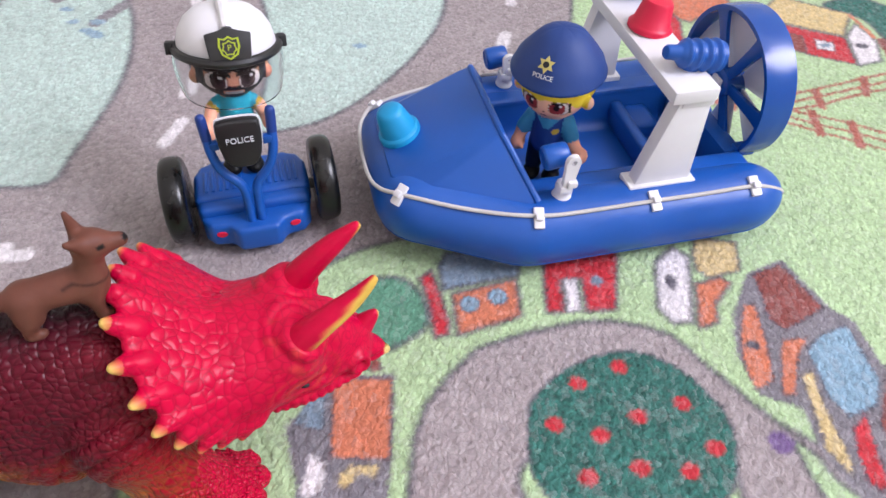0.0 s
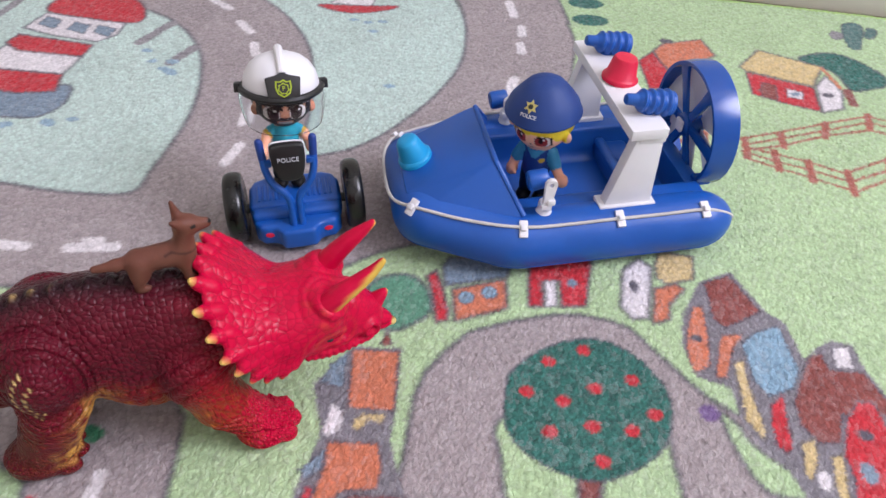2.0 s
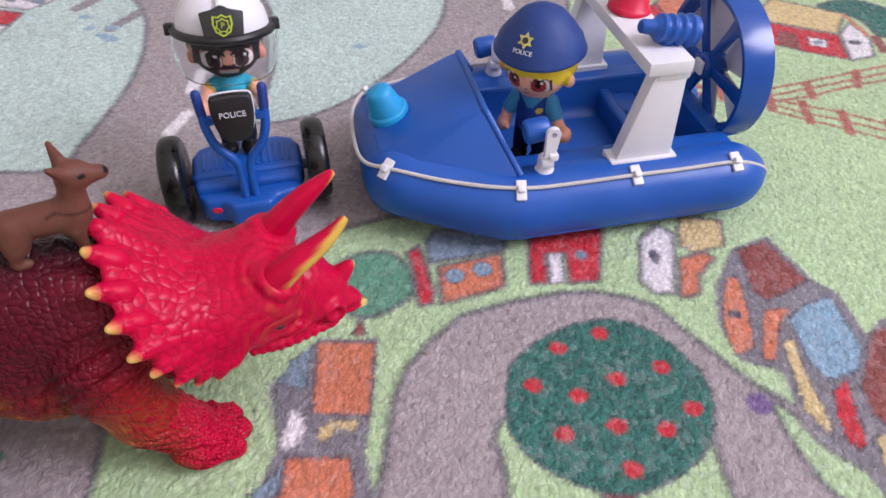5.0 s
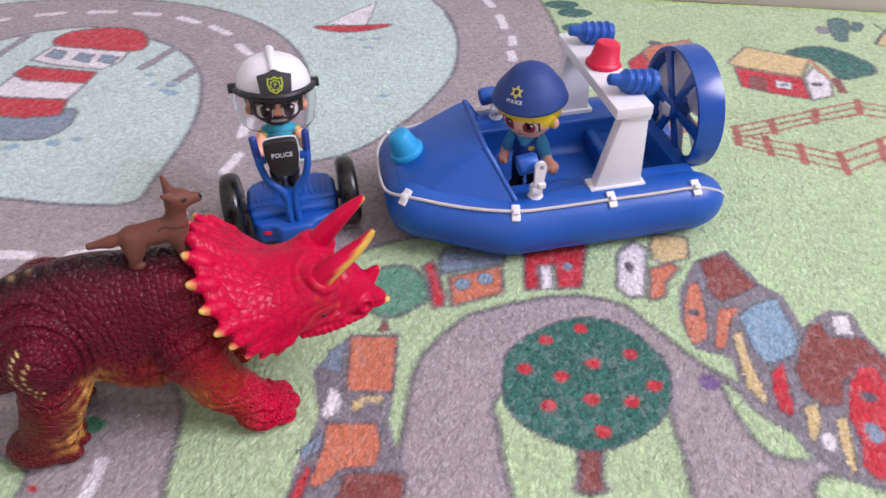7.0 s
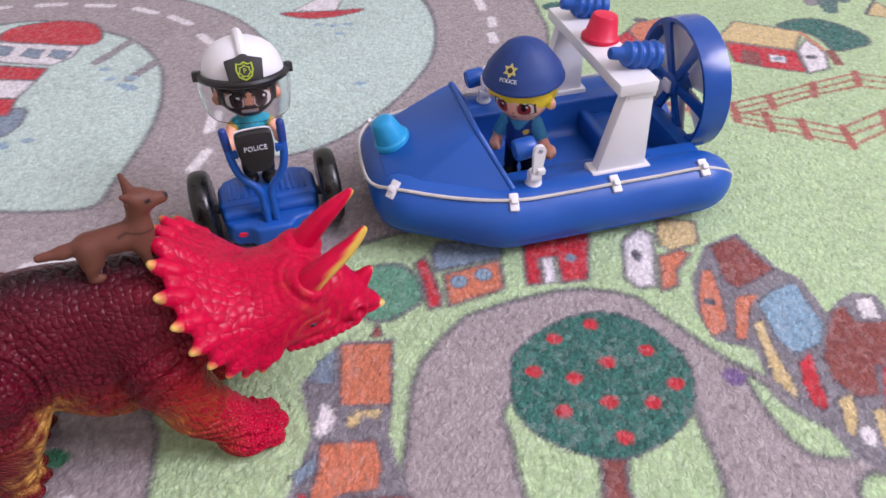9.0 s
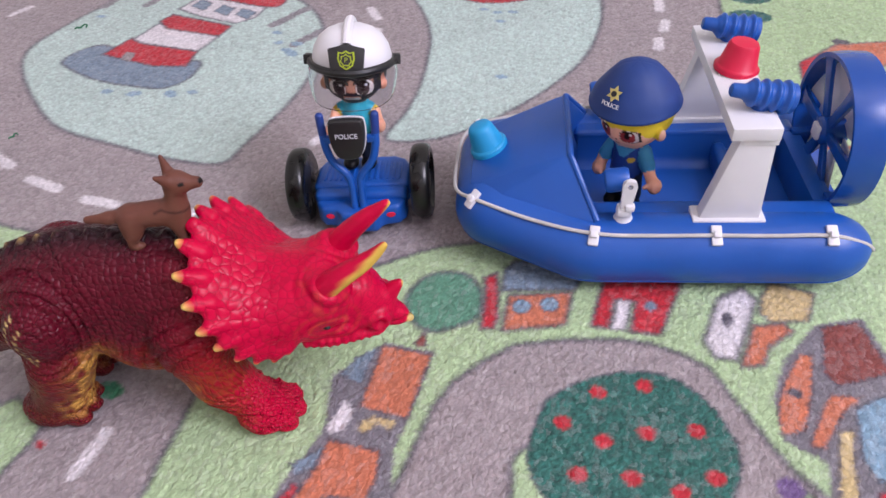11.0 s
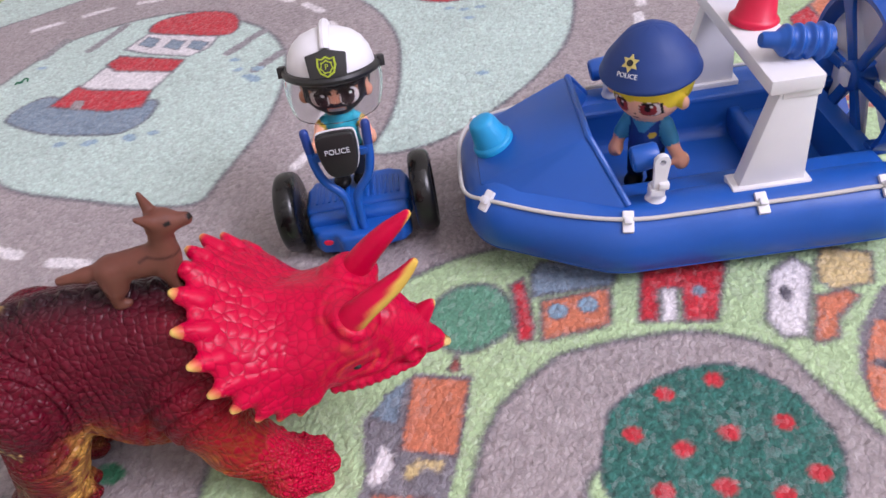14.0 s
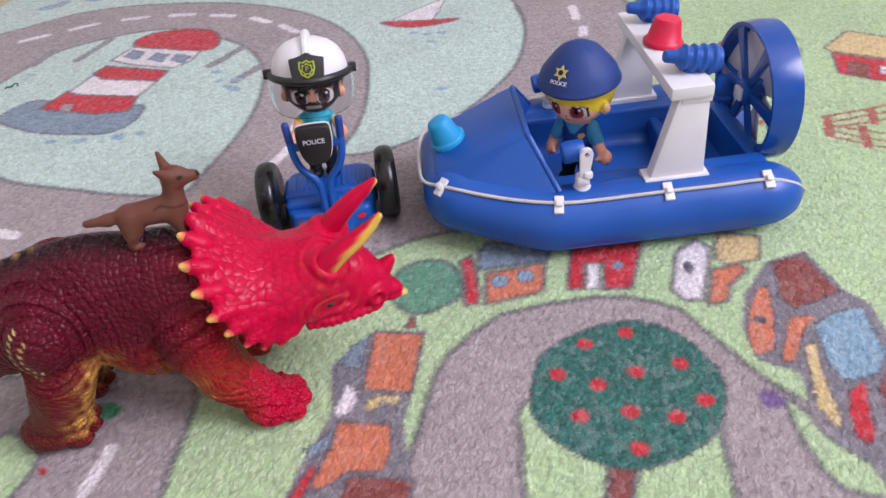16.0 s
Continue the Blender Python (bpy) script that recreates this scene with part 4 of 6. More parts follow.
    # knobs down the spine, folds of skin round the thigh and the shoulder
    spine = np.exp(-((v[:, 1] - mid) / 2.6) ** 2) * (v[:, 2] > 60) * (tint == 0)
    v[:, 2] += spine * (0.8 + 1.5 * np.sin(v[:, 0] * 0.95 + 0.6 * np.sin(v[:, 0] * 0.31)))
    out = np.where(v[:, 1] < mid, -1.0, 1.0)
    r1 = np.hypot(v[:, 0] + 74, 0.82 * (v[:, 2] - 60.5))
    fold = (0.35 - np.exp(-(np.sin(r1 * 1.12 + 0.5 * waves(v, 14.0)) / 0.5) ** 2)) * (0.3 + 0.7 * ramp(r1, 11, 14)) * ramp(r1, 3, 6) * (1 - 0.6 * ramp(r1, 17, 20)) * (1 - ramp(r1, 24, 31)) * (tint == 0) * (0.8 + 0.4 * waves(v, 9.0))
    r2 = np.hypot(v[:, 0] + 14, v[:, 2] - 34)
    fold += (0.35 - np.exp(-(np.sin(r2 * 0.55 + 0.6 * waves(v, 12.0)) / 0.30) ** 2)) * ramp(r2, 13, 18) * (1 - ramp(r2, 28, 40)) * (tint != 1) * 0.8
    r3 = np.hypot(v[:, 0] + 62, v[:, 2] - 92)
    fold += (0.3 - np.exp(-(np.sin(r3 * 0.46 + 0.7 * waves(v, 10.0)) / 0.30) ** 2)) * ramp(r3, 38, 44) * (1 - ramp(r3, 60, 66)) * ramp(v[:, 0], -58, -50) * (1 - ramp(v[:, 0], -34, -26)) * (tint == 0) * 0.35
    fold += 0.8 * (0.35 - np.exp(-(np.sin(v[:, 2] * 0.8 + 0.25 * v[:, 0] + 0.4 * waves(v, 8.0)) / 0.35) ** 2)) * (tint != 1) * (v[:, 0] > -22) * (v[:, 2] < 26)
    v[:, 1] += out * fold * 2.2
    v[:, 0] += 0.7 * fold * (v[:, 0] > -10) * (v[:, 2] < 24)
    v[:, 2] += fold * 0.5 * (v[:, 2] > 30)
    heel = (v[:, 2] < 22) * (v[:, 0] < -66)
    v[:, 0] += heel * 0.5 * (1 - 2 * np.abs(np.sin(v[:, 2] * 0.75)))
    hs, wide = np.where(hy < 0, -1.0, 1.0), np.abs(hy)
    # wrinkles round the brow horns, the eyes and along the jaw, mouth line, nostrils
    r4 = np.hypot(hx - 33, wide - 10.5)
    v[:, 2] += 0.7 * (0.3 - np.exp(-(np.sin(r4 * 0.75 + 0.5 * waves(v, 6.0)) / 0.4) ** 2)) * ramp(r4, 6.0, 8.0) * (1 - ramp(r4, 11, 15)) * (hz > -4) * (tint == 1) * (hx > 20)
    r5 = np.hypot(hx - 31.5, 1.3 * (hz + 12))
    v[:, 1] += hs * 0.45 * (0.3 - np.exp(-(np.sin(r5 * 0.95 + 0.7 * waves(v, 5.0)) / 0.4) ** 2)) * ramp(r5, 3, 5) * (1 - ramp(r5, 11, 16)) * (tint == 1) * (wide > 7) * ramp(hx, 16, 22)
    mouth = np.exp(-((hz + 22.4 + 0.10 * (hx - 44)) / 0.8) ** 2) * ramp(hx, 38, 43) * (tint == 1)
    v[:, 1] -= mouth * 1.2 * hs
    nostril = np.exp(-(np.hypot(hx - 49.4, hz + 18.6) / 1.6) ** 2) * (wide > 5)
    flare = np.exp(-((np.hypot(hx - 49.4, hz + 18.6) - 3.1) / 1.0) ** 2) * (wide > 3.5) * (hx > 45)
    v[:, 1] += (1.0 * flare - 2.4 * nostril) * hs
    head = (tint == 1).astype(float)
    n1, n2 = waves(v, 6.0), waves(v, 2.4, 3.1)
    # paint
    c = np.tile(np.array(wine), (len(v), 1))
    low = 1 - ramp(v[:, 2] + 6 * n1, 36, 56)
    c = blend(c, ember, low * (0.35 * ramp(v[:, 0], -110, -60) + 0.3 * ramp(v[:, 0], -62, -46)))
    c = blend(c, ember, ramp(v[:, 0] + 5 * n1, -34, -12) * (1 - 0.75 * ramp(v[:, 2] + 4 * n1, 48, 68)))
    thigh = np.exp(-(((v[:, 0] + 60 - 0.5 * (v[:, 2] - 44)) / 6) ** 2)) * (1 - ramp(v[:, 2], 40, 54)) * ramp(v[:, 2], 6, 16) * (tint == 0)
    c = blend(c, srgb(224, 168, 84), np.clip(thigh * (0.66 + 0.95 * n2), 0, 0.85))
    shin = np.exp(-(((v[:, 0] + 76) / 8) ** 2)) * ramp(v[:, 2], 6, 12) * (1 - ramp(v[:, 2], 18, 26)) * (v[:, 1] < 15) * (tint == 0)
    c = blend(c, srgb(224, 168, 84), np.clip(shin * (0.6 + 1.1 * n2), 0, 0.85))
    belly = (1 - ramp(v[:, 2] + 3 * n1, 31, 42)) * ramp(v[:, 0], -68, -58) * (1 - ramp(v[:, 0], -30, -16)) * (v[:, 2] > 18)
    c = blend(c, gold, np.clip(belly * (0.2 + 0.8 * np.maximum(n2, 0)), 0, 0.6))
    wrist = ramp(v[:, 0], -36, -30) * (1 - ramp(v[:, 0], -4, 4)) * (v[:, 2] < 44) * (tint != 1)
    c = blend(c, gold, np.clip(wrist * ramp(np.sin(v[:, 2] * 2.1 + 0.7 * v[:, 0] + 1.5 * n1), 0.55, 1.0) * 0.08, 0, 0.08))
    c = blend(c, red, (tint == 2) * ramp(v[:, 0] + 2 * n1, -14, -2))
    c = blend(c, gold, 0.8 * (tint == 2) * (v[:, 2] < 1.6))
    c = blend(c, dark, np.clip(np.exp(-((v[:, 1] - mid) / 8) ** 2) * (v[:, 2] > 70) * 0.9, 0, 1) * (tint == 0))
    crest = spine ** 4 * ramp(np.sin(v[:, 0] * 0.95), 0.2, 0.9) * ramp(-v[:, 0], 60, 74)
    c = blend(c, srgb(214, 180, 116), np.clip(crest * 0.5, 0, 0.5))
    turn_at = np.arctan2(0.8 * (v[:, 2] - 60), v[:, 0] + 72)
    for rad, first, last in ((10.6, 2.1, 4.2), (6.6, 2.0, 4.4)):
        gap = 2.5 / rad
        along = ((turn_at % (2 * math.pi)) - first) / gap
        off = (along - np.rint(along)) * gap * rad
        away = np.hypot(v[:, 0] + 72, 0.8 * (v[:, 2] - 60)) - rad
        dots = 1 - ramp(np.hypot(off / 0.66, away / 0.85), 0.75, 1.15)
        c = blend(c, srgb(226, 196, 132), 0.9 * dots * (along > -0.5) * (along < (last - first) / gap) * (v[:, 1] < 10) * (tint == 0))
    c = blend(c, red, head)
    lines = np.exp(-((hx - 32) / 9) ** 2 - ((hz + 11 + 0.25 * (hx - 31)) / 6) ** 2) * (wide > 8)
    c = blend(c, gold, np.clip(lines * ramp(np.sin(r5 * 1.3 + 0.6 * n1), 0.3, 1.0) * 0.2, 0, 0.2))
    ringed = np.exp(-((r4 - 8.5) / 2.6) ** 2) * head * (hz < 6) * (hz > -8) * (hx > 22)
    c = blend(c, gold, np.clip(ringed * 0.15 * np.maximum(n2 - 0.1, 0), 0, 0.25))
    c = blend(c, srgb(232, 206, 130), ramp(hx - 0.5 * (hz + 25), 57.6, 58.4) * head)
    data = body_mesh("body", v, q, c, 1)
    plates = ramp(hx, -14, -4) * (1 - ramp(hx, 8, 24))
    wash = np.clip(0.20 * low * (1 - 0.6 * ramp(v[:, 0], -40, -28)) + 0.16 * ramp(v[:, 0], -36, -20) * (1 - ramp(v[:, 2], 36, 56)), 0, 0.5) * (tint != 1) * (1 - 0.7 * (tint == 2) * ramp(v[:, 0], -8, 0))
    for key, value in (("scale_size", np.where(tint == 1, 330.0 + 110.0 * ramp(-hz, 6, 16), 430.0 + 150.0 * ramp(-v[:, 2], -40, -20))), ("scale_depth", np.where(tint == 1, (0.10 + 0.24 * plates) * (1 - 0.8 * ramp(hx, 20, 28)), 0.58 + 0.1 * (1 - ramp(v[:, 2], 34, 50)))), ("wash", wash)):
        layer = data.attributes.new(key, "FLOAT", "POINT")
        layer.data.foreach_set("value", value)
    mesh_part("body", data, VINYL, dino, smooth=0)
    for e in (-1, 1):
        line = ((31.5, -11.0, 1.5), (37.0, -11.2, 7.0), (46.5, -8.8, 12.0), (51.5, -7.6, 15.4), (56.0, -6.4, 19.6)) if e < 0 else ((33.0, 11.0, 1.5), (38.5, 11.5, 8.0), (46.0, 12.6, 14.2), (50.8, 13.4, 17.4), (55.0, 14.0, 20.4))
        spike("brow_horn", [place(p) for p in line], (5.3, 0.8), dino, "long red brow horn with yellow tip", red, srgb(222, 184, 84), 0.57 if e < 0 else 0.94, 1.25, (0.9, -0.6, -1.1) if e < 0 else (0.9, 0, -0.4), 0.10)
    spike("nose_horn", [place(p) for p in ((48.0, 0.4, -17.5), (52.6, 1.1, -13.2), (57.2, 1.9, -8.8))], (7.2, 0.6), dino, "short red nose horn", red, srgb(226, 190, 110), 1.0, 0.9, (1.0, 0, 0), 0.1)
    for i, (t, r, h, w) in enumerate(rim):
        for e in ((-1, 1) if i else (1,)):
            line = [(p[0], e * p[1], p[2]) for p in (mix(r, h, 0.18 if e < 0 else 0.06), mix(mix(r, t, 0.42), h, 0.02), t if e < 0 else mix(r, t, 0.84))]
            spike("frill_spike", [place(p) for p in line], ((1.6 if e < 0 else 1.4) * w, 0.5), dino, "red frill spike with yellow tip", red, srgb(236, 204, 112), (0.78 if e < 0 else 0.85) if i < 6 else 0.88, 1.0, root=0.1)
    for e in (-1, 1):
        skin = np.argmin(np.hypot(hx - 31.6, hz + 12.0) - 0.3 * e * hy)
        bm = bmesh.new()
        bmesh.ops.create_uvsphere(bm, u_segments=16, v_segments=10, radius=1, matrix=Matrix.Translation(Vector(v[skin]) / 1000) @ Matrix.Diagonal((0.0014, 0.0008, 0.0009, 1)))
        part("eye", bm, DARK, dino, "black painted eye")


build_dinosaur()


def build_dog():
    s = [cone((-5.0, 0, 16.4), 4.4, (8, 0, 16.0), 5.0, 0, 3), ball((9.6, 0, 15.2), (4.8, 4.4, 6.0), 0, 2), cone((10.6, 0, 18), 4.1, (12.2, 0, 25), 3.5, 0, 2), ball((13.6, 0, 28), (4.7, 4.0, 4.0), 0, 2),
         cone((15.6, 0, 27.0), 3.0, (20.3, 0, 26.8), 2.0, 0, 1.5), cone((-8, 0, 17.6), 2.2, (-13, 0, 16.8), 2.0, 0, 2), cone((-13, 0, 16.8), 2.0, (-20.2, 0, 17.2), 1.4, 0, 2)]
    for e in (-1, 1):
        s += [cone((11.6, e * 2.3, 30), 2.1, (10.8, 2.9, 36.6) if e > 0 else (9.2, -4.9, 33.6), 0.8, 0, 1.2), ball((-6, e * 2.6, 13.5), (4, 2.6, 5.8), 0, 2), cone((-7.2, e * 2.8, 10), 2.3, (-8.0, e * 2.8, 6.5), 1.7, 0, 1.5),
              ball((-6.8, e * 2.8, 5.0), (3.0, 1.8, 1.5), 0, 1), cone((9.2, e * 2.6, 12), 2.4, (9.6, e * 2.6, 6), 1.6, 0, 1.5), ball((10.4, e * 2.6, 5.2), (2.6, 1.7, 1.4), 0, 1)]
    v, q, tint = soft_body(s, 0.6)
    # parting line of the jointed neck
    groove = np.exp(-(((v[:, 2] - 19.6 + 0.26 * np.abs(v[:, 0] - 6.5)) / 0.40) ** 2)) * (v[:, 0] > 3.5)
    c = np.tile(np.array(srgb(112, 70, 58)), (len(v), 1))
    c = blend(c, srgb(50, 30, 24), np.clip(groove, 0, 1) * 0.8)
    c = blend(c, (0.01, 0.008, 0.008), ((v[:, 0] > 21.3) & (v[:, 2] > 26.6)).astype(float))
    for e in (-1, 1):
        c = blend(c, (0.01, 0.01, 0.01), ((np.hypot(v[:, 0] - 15.9, v[:, 2] - 28.7) < 0.75) & (e * v[:, 1] > 1)).astype(float))
    ob = mesh_part("toy_dog", body_mesh("dog", v, q, c, 1), DOLLS, None, smooth=0)
    ob.matrix_world = pose(-0.0297, 0.2028, 0.0798, 0, 0, 29)
    return tagged(ob, "small brown plastic dog standing on the dinosaur's back", "toy dog")


build_dog()


# ---- the two dolls: one plain body each, facing -y ----
def build_doll(kind, m, label):
    skin = srgb(246, 192, 166) if kind == "boat" else srgb(214, 150, 124)
    hair = srgb(232, 206, 62) if kind == "boat" else srgb(44, 42, 48)
    shirt, vest, legs = (srgb(70, 146, 190), srgb(36, 66, 140), srgb(28, 34, 52)) if kind == "boat" else (srgb(48, 156, 178), srgb(48, 156, 178), srgb(30, 36, 52))
    sleeve = shirt if kind == "boat" else srgb(190, 156, 52)
    shoe = srgb(18, 18, 20)
    tints = [skin, hair, shirt, vest, legs, sleeve, shoe, srgb(244, 178, 150)]
    s = [ball((0, 0, 52.2 if kind == "boat" else 53), (15.2, 13.8, 15.2 if kind == "boat" else 14.2), 0, 1), ball((0, 1.6, 58), (16.2, 14.6, 13), 1, 0.5), ball((0, 4.6, 53.5), (16.6, 12.6, 13.5), 1, 0.5), ball((0, -0.6, 61.5 if kind == "boat" else 63), (16.6, 15.2, 7.4), 1, 0.5), ball((0, 4.4, 56), (17.4, 13.6, 9), 1, 0.5),
         cone((0, 0, 24), 7.6, (0, 0, 36), 6.8, 3, 2), ball((0, -0.5, 37.5), (6.0, 5.6, 3.2), 2, 1)]
    for e in (-1, 1):
        s += [cone((e * 3.8, 0, 21), 4.4, (e * 4.6, 0.5, 8), 4.0, 4, 1.5), ball((e * 4.8, -1.6, 3.2), (4.2, 6.2, 3.4), 6, 1), ball((e * (15.8 if kind == "boat" else 14.2), -1.4, 48.6), (2.7, 2.4, 3.3), 0, 0.6)]
        if kind == "boat":
            s += [cone((e * 7.8, 0, 34.5), 3.6, (e * 10.9, -1.2, 28.0), 3.6, 5, 1.5), cone((e * 11.6, -1.6, 26.6), 2.8, (e * (12.2 + 2.8 * (e > 0)), -3.8, 22.8), 2.7, 7, 0.8), ball((e * (12.4 + 4.8 * (e > 0)), -4.8, 21.0), (3.3, 3.8, 3.9), 7, 0.8), cone((e * (10.6 + 4.4 * (e > 0)), -6.8, 21.8), 1.3, (e * (9.6 + 4.0 * (e > 0)), -8.2, 20.8), 1.1, 7, 0.6)]
        else:
            s += [cone((e * 6.0, -0.5, 35.4), 3.2, (e * 7.4, -0.8, 34.8), 3.2, 2, 1.0), cone((e * 8.4, -1.2, 34.2), 2.9, (e * 9.2, -1.5, 33.6), 2.9, 5, 0.5), cone((e * 10, -2, 33), 2.7, (-12.2 if e < 0 else 12.0, -6, 27 if e < 0 else 29), 2.5, 7, 1.2), ball((-13.0 if e < 0 else 12.6, -8.5, 25.0 if e < 0 else 28.5), (3.0, 3.4, 4.0), 7, 1)]
    v, q, tint = soft_body(s, 0.55)
    v[:, 2] = np.maximum(v[:, 2], 0.0)
    c = np.array(tints)[tint]
    face = (tint == 0) & (v[:, 1] < -4) & (v[:, 2] > 40)
    if kind == "boat":
        c = blend(c, hair, ((tint < 2) & (v[:, 2] > 51.6 + 0.7 * np.sin(v[:, 0] * 0.7) - 4.0 * ramp(np.abs(v[:, 0]), 9.5, 13)) & (np.abs(v[:, 0]) < 16.9) | (tint < 2) & (v[:, 2] > 42) & (v[:, 1] > 1.5)).astype(float))
    else:
        beard = face & (v[:, 2] < 47.8 - 0.02 * v[:, 0] ** 2 + 0.12 * np.abs(v[:, 0]) ** 1.5) & ~((np.abs(v[:, 0]) < 4.2) & (np.abs(v[:, 2] - 44.2) < 1.3))
        beard |= (tint == 0) & (np.abs(v[:, 0]) > 10.8) & (np.abs(v[:, 0]) < 14) & (v[:, 1] < 2) & (v[:, 2] > 42)
        c = blend(c, hair, beard.astype(float))
    if kind != "boat":
        c = blend(c, hair, (face & (v[:, 2] > 54.8 - 0.9 * np.abs(np.sin(v[:, 0] * 0.55)))).astype(float))
    for e in (-1, 1):
        ex, ez = (v[:, 0] - e * 6.2) / (1.06 if kind == "boat" else 1.15), (v[:, 2] - (48.4 if kind == "boat" else 50.4)) / (1.0 if kind == "boat" else 1.15)
        inside = lambda dx, dz, rx, rz: face & (np.abs((ex - e * dx) / rx) ** 2.6 + np.abs((ez - dz) / rz) ** 2.6 < 1)
        c = blend(c, srgb(60, 40, 40), inside(0.5, 0.0, 4.1, 3.9).astype(float) * (0.8 if kind == "boat" else 0.5))
        c = blend(c, (0.66, 0.58, 0.57), inside(0.3, -0.1, 3.7, 3.5).astype(float))
        c = blend(c, srgb(152, 54, 58) if kind == "boat" else srgb(74, 56, 60), inside(-0.3, -0.1, 3.0 if kind == "boat" else 2.6, 3.4).astype(float))
        c = blend(c, srgb(34, 18, 20), (inside(-0.3, -0.1, 3.0, 3.4) & ((ez > (2.0 if kind == "boat" else 0.9)) | inside(-0.4, 0.3, 1.2, 1.6))).astype(float))
        c = blend(c, (0.7, 0.66, 0.66), (face & (np.hypot(ex - 1.0, ez - 1.5) < 0.62)).astype(float))
        c = blend(c, srgb(30, 22, 24), (face & (np.abs(ex - e * 4.2) < 0.42) & (np.abs(ez - 0.2) < 3.0)).astype(float) * (kind == "boat"))
        brow = face & (np.abs(ez - 4.0 - (e * ex) * 0.42) < 0.75) & (np.abs(ex) < 4.4)
        c = blend(c, srgb(40, 30, 28), brow.astype(float) * (kind != "boat"))
    c = blend(c, srgb(96, 44, 42), (face & (np.hypot(v[:, 0] - 0.3, v[:, 2] - (45.2 if kind == "boat" else 47.6)) < 0.55)).astype(float))
    if kind != "boat":
        c = blend(c, (0.45, 0.42, 0.42), (face & (np.abs(v[:, 2] - 44.0) < 1.0) & (np.abs(v[:, 0]) < 3.6)).astype(float))
    mouth = face & (np.abs(v[:, 2] - 42.4) < 0.45) & (np.abs(v[:, 0]) < 1.4)
    c = blend(c, srgb(120, 60, 55), mouth.astype(float) * (kind == "boat"))
    if kind == "boat":
        collar = (tint == 3) & (v[:, 1] < 0) & (v[:, 2] > 33 + 0.0 * v[:, 0]) & (np.abs(v[:, 0]) < 1.2 + 0.9 * (v[:, 2] - 33))
        c = blend(c, shirt, collar.astype(float))
        c = blend(c, srgb(196, 170, 70), ((tint == 3) & (v[:, 1] < 0) & (np.hypot(v[:, 0] - 4.2, v[:, 2] - 31.5) < 1.5)).astype(float))
    if kind == "boat":
        turn = radians(-8) * ramp(v[:, 2], 38.5, 40.5)
        v[:, 0], v[:, 1] = v[:, 0] * np.cos(turn) - v[:, 1] * np.sin(turn), v[:, 0] * np.sin(turn) + v[:, 1] * np.cos(turn)
    ob = mesh_part("toy_figure", body_mesh("figure", v, q, c, 1), DOLLS, None, smooth=0)
    ob.matrix_world = m
    return tagged(ob, label, "doll")


BOAT = pose(0.0915, 0.3607, 0, 0, 0, 17)
SCOOT = pose(-0.0222, 0.3283, 0, 0, 0, 19.5)
DOLL_1 = BOAT @ pose(0.0170, -0.0078, 0.0125, 0, 0, -34)
DOLL_2 = SCOOT @ pose(-0.0022, 0.0130, 0.0213, -6, 4, 2)
build_doll("boat", DOLL_1, "small blond plastic doll in blue uniform standing in the toy boat")
build_doll("scooter", DOLL_2, "small bearded plastic doll in turquoise shirt standing on the toy scooter")


def keyhole(bm, edge, hole, depth, m):
    """A plate of that outline with a hole through it, given thickness along z, set at the pose m."""
    made = []
    for z in (0.0, depth):
        a, c = [bm.verts.new((x, y, z)) for x, y in edge], [bm.verts.new((x, y, z)) for x, y in hole]
        es = [bm.edges.new((r[i], r[(i + 1) % len(r)])) for r in (a, c) for i in range(len(r))]
        bmesh.ops.triangle_fill(bm, use_beauty=True, use_dissolve=False, edges=es)
        made.append((a, c))
    for p, q in zip(made[0], made[1]):
        for i in range(len(p)):
            j = (i + 1) % len(p)
            bm.faces.new((p[i], p[j], q[j], q[i]))
    vs = [v for a, c in made for v in a + c]
    bmesh.ops.recalc_face_normals(bm, faces=list({f for v in vs for f in v.link_faces}))
    bmesh.ops.transform(bm, matrix=m, verts=vs)


def star(n, r1, r2):
    return [((r1 if i % 2 == 0 else r2) * math.sin(math.pi * i / n), (r1 if i % 2 == 0 else r2) * math.cos(math.pi * i / n)) for i in range(2 * n)]


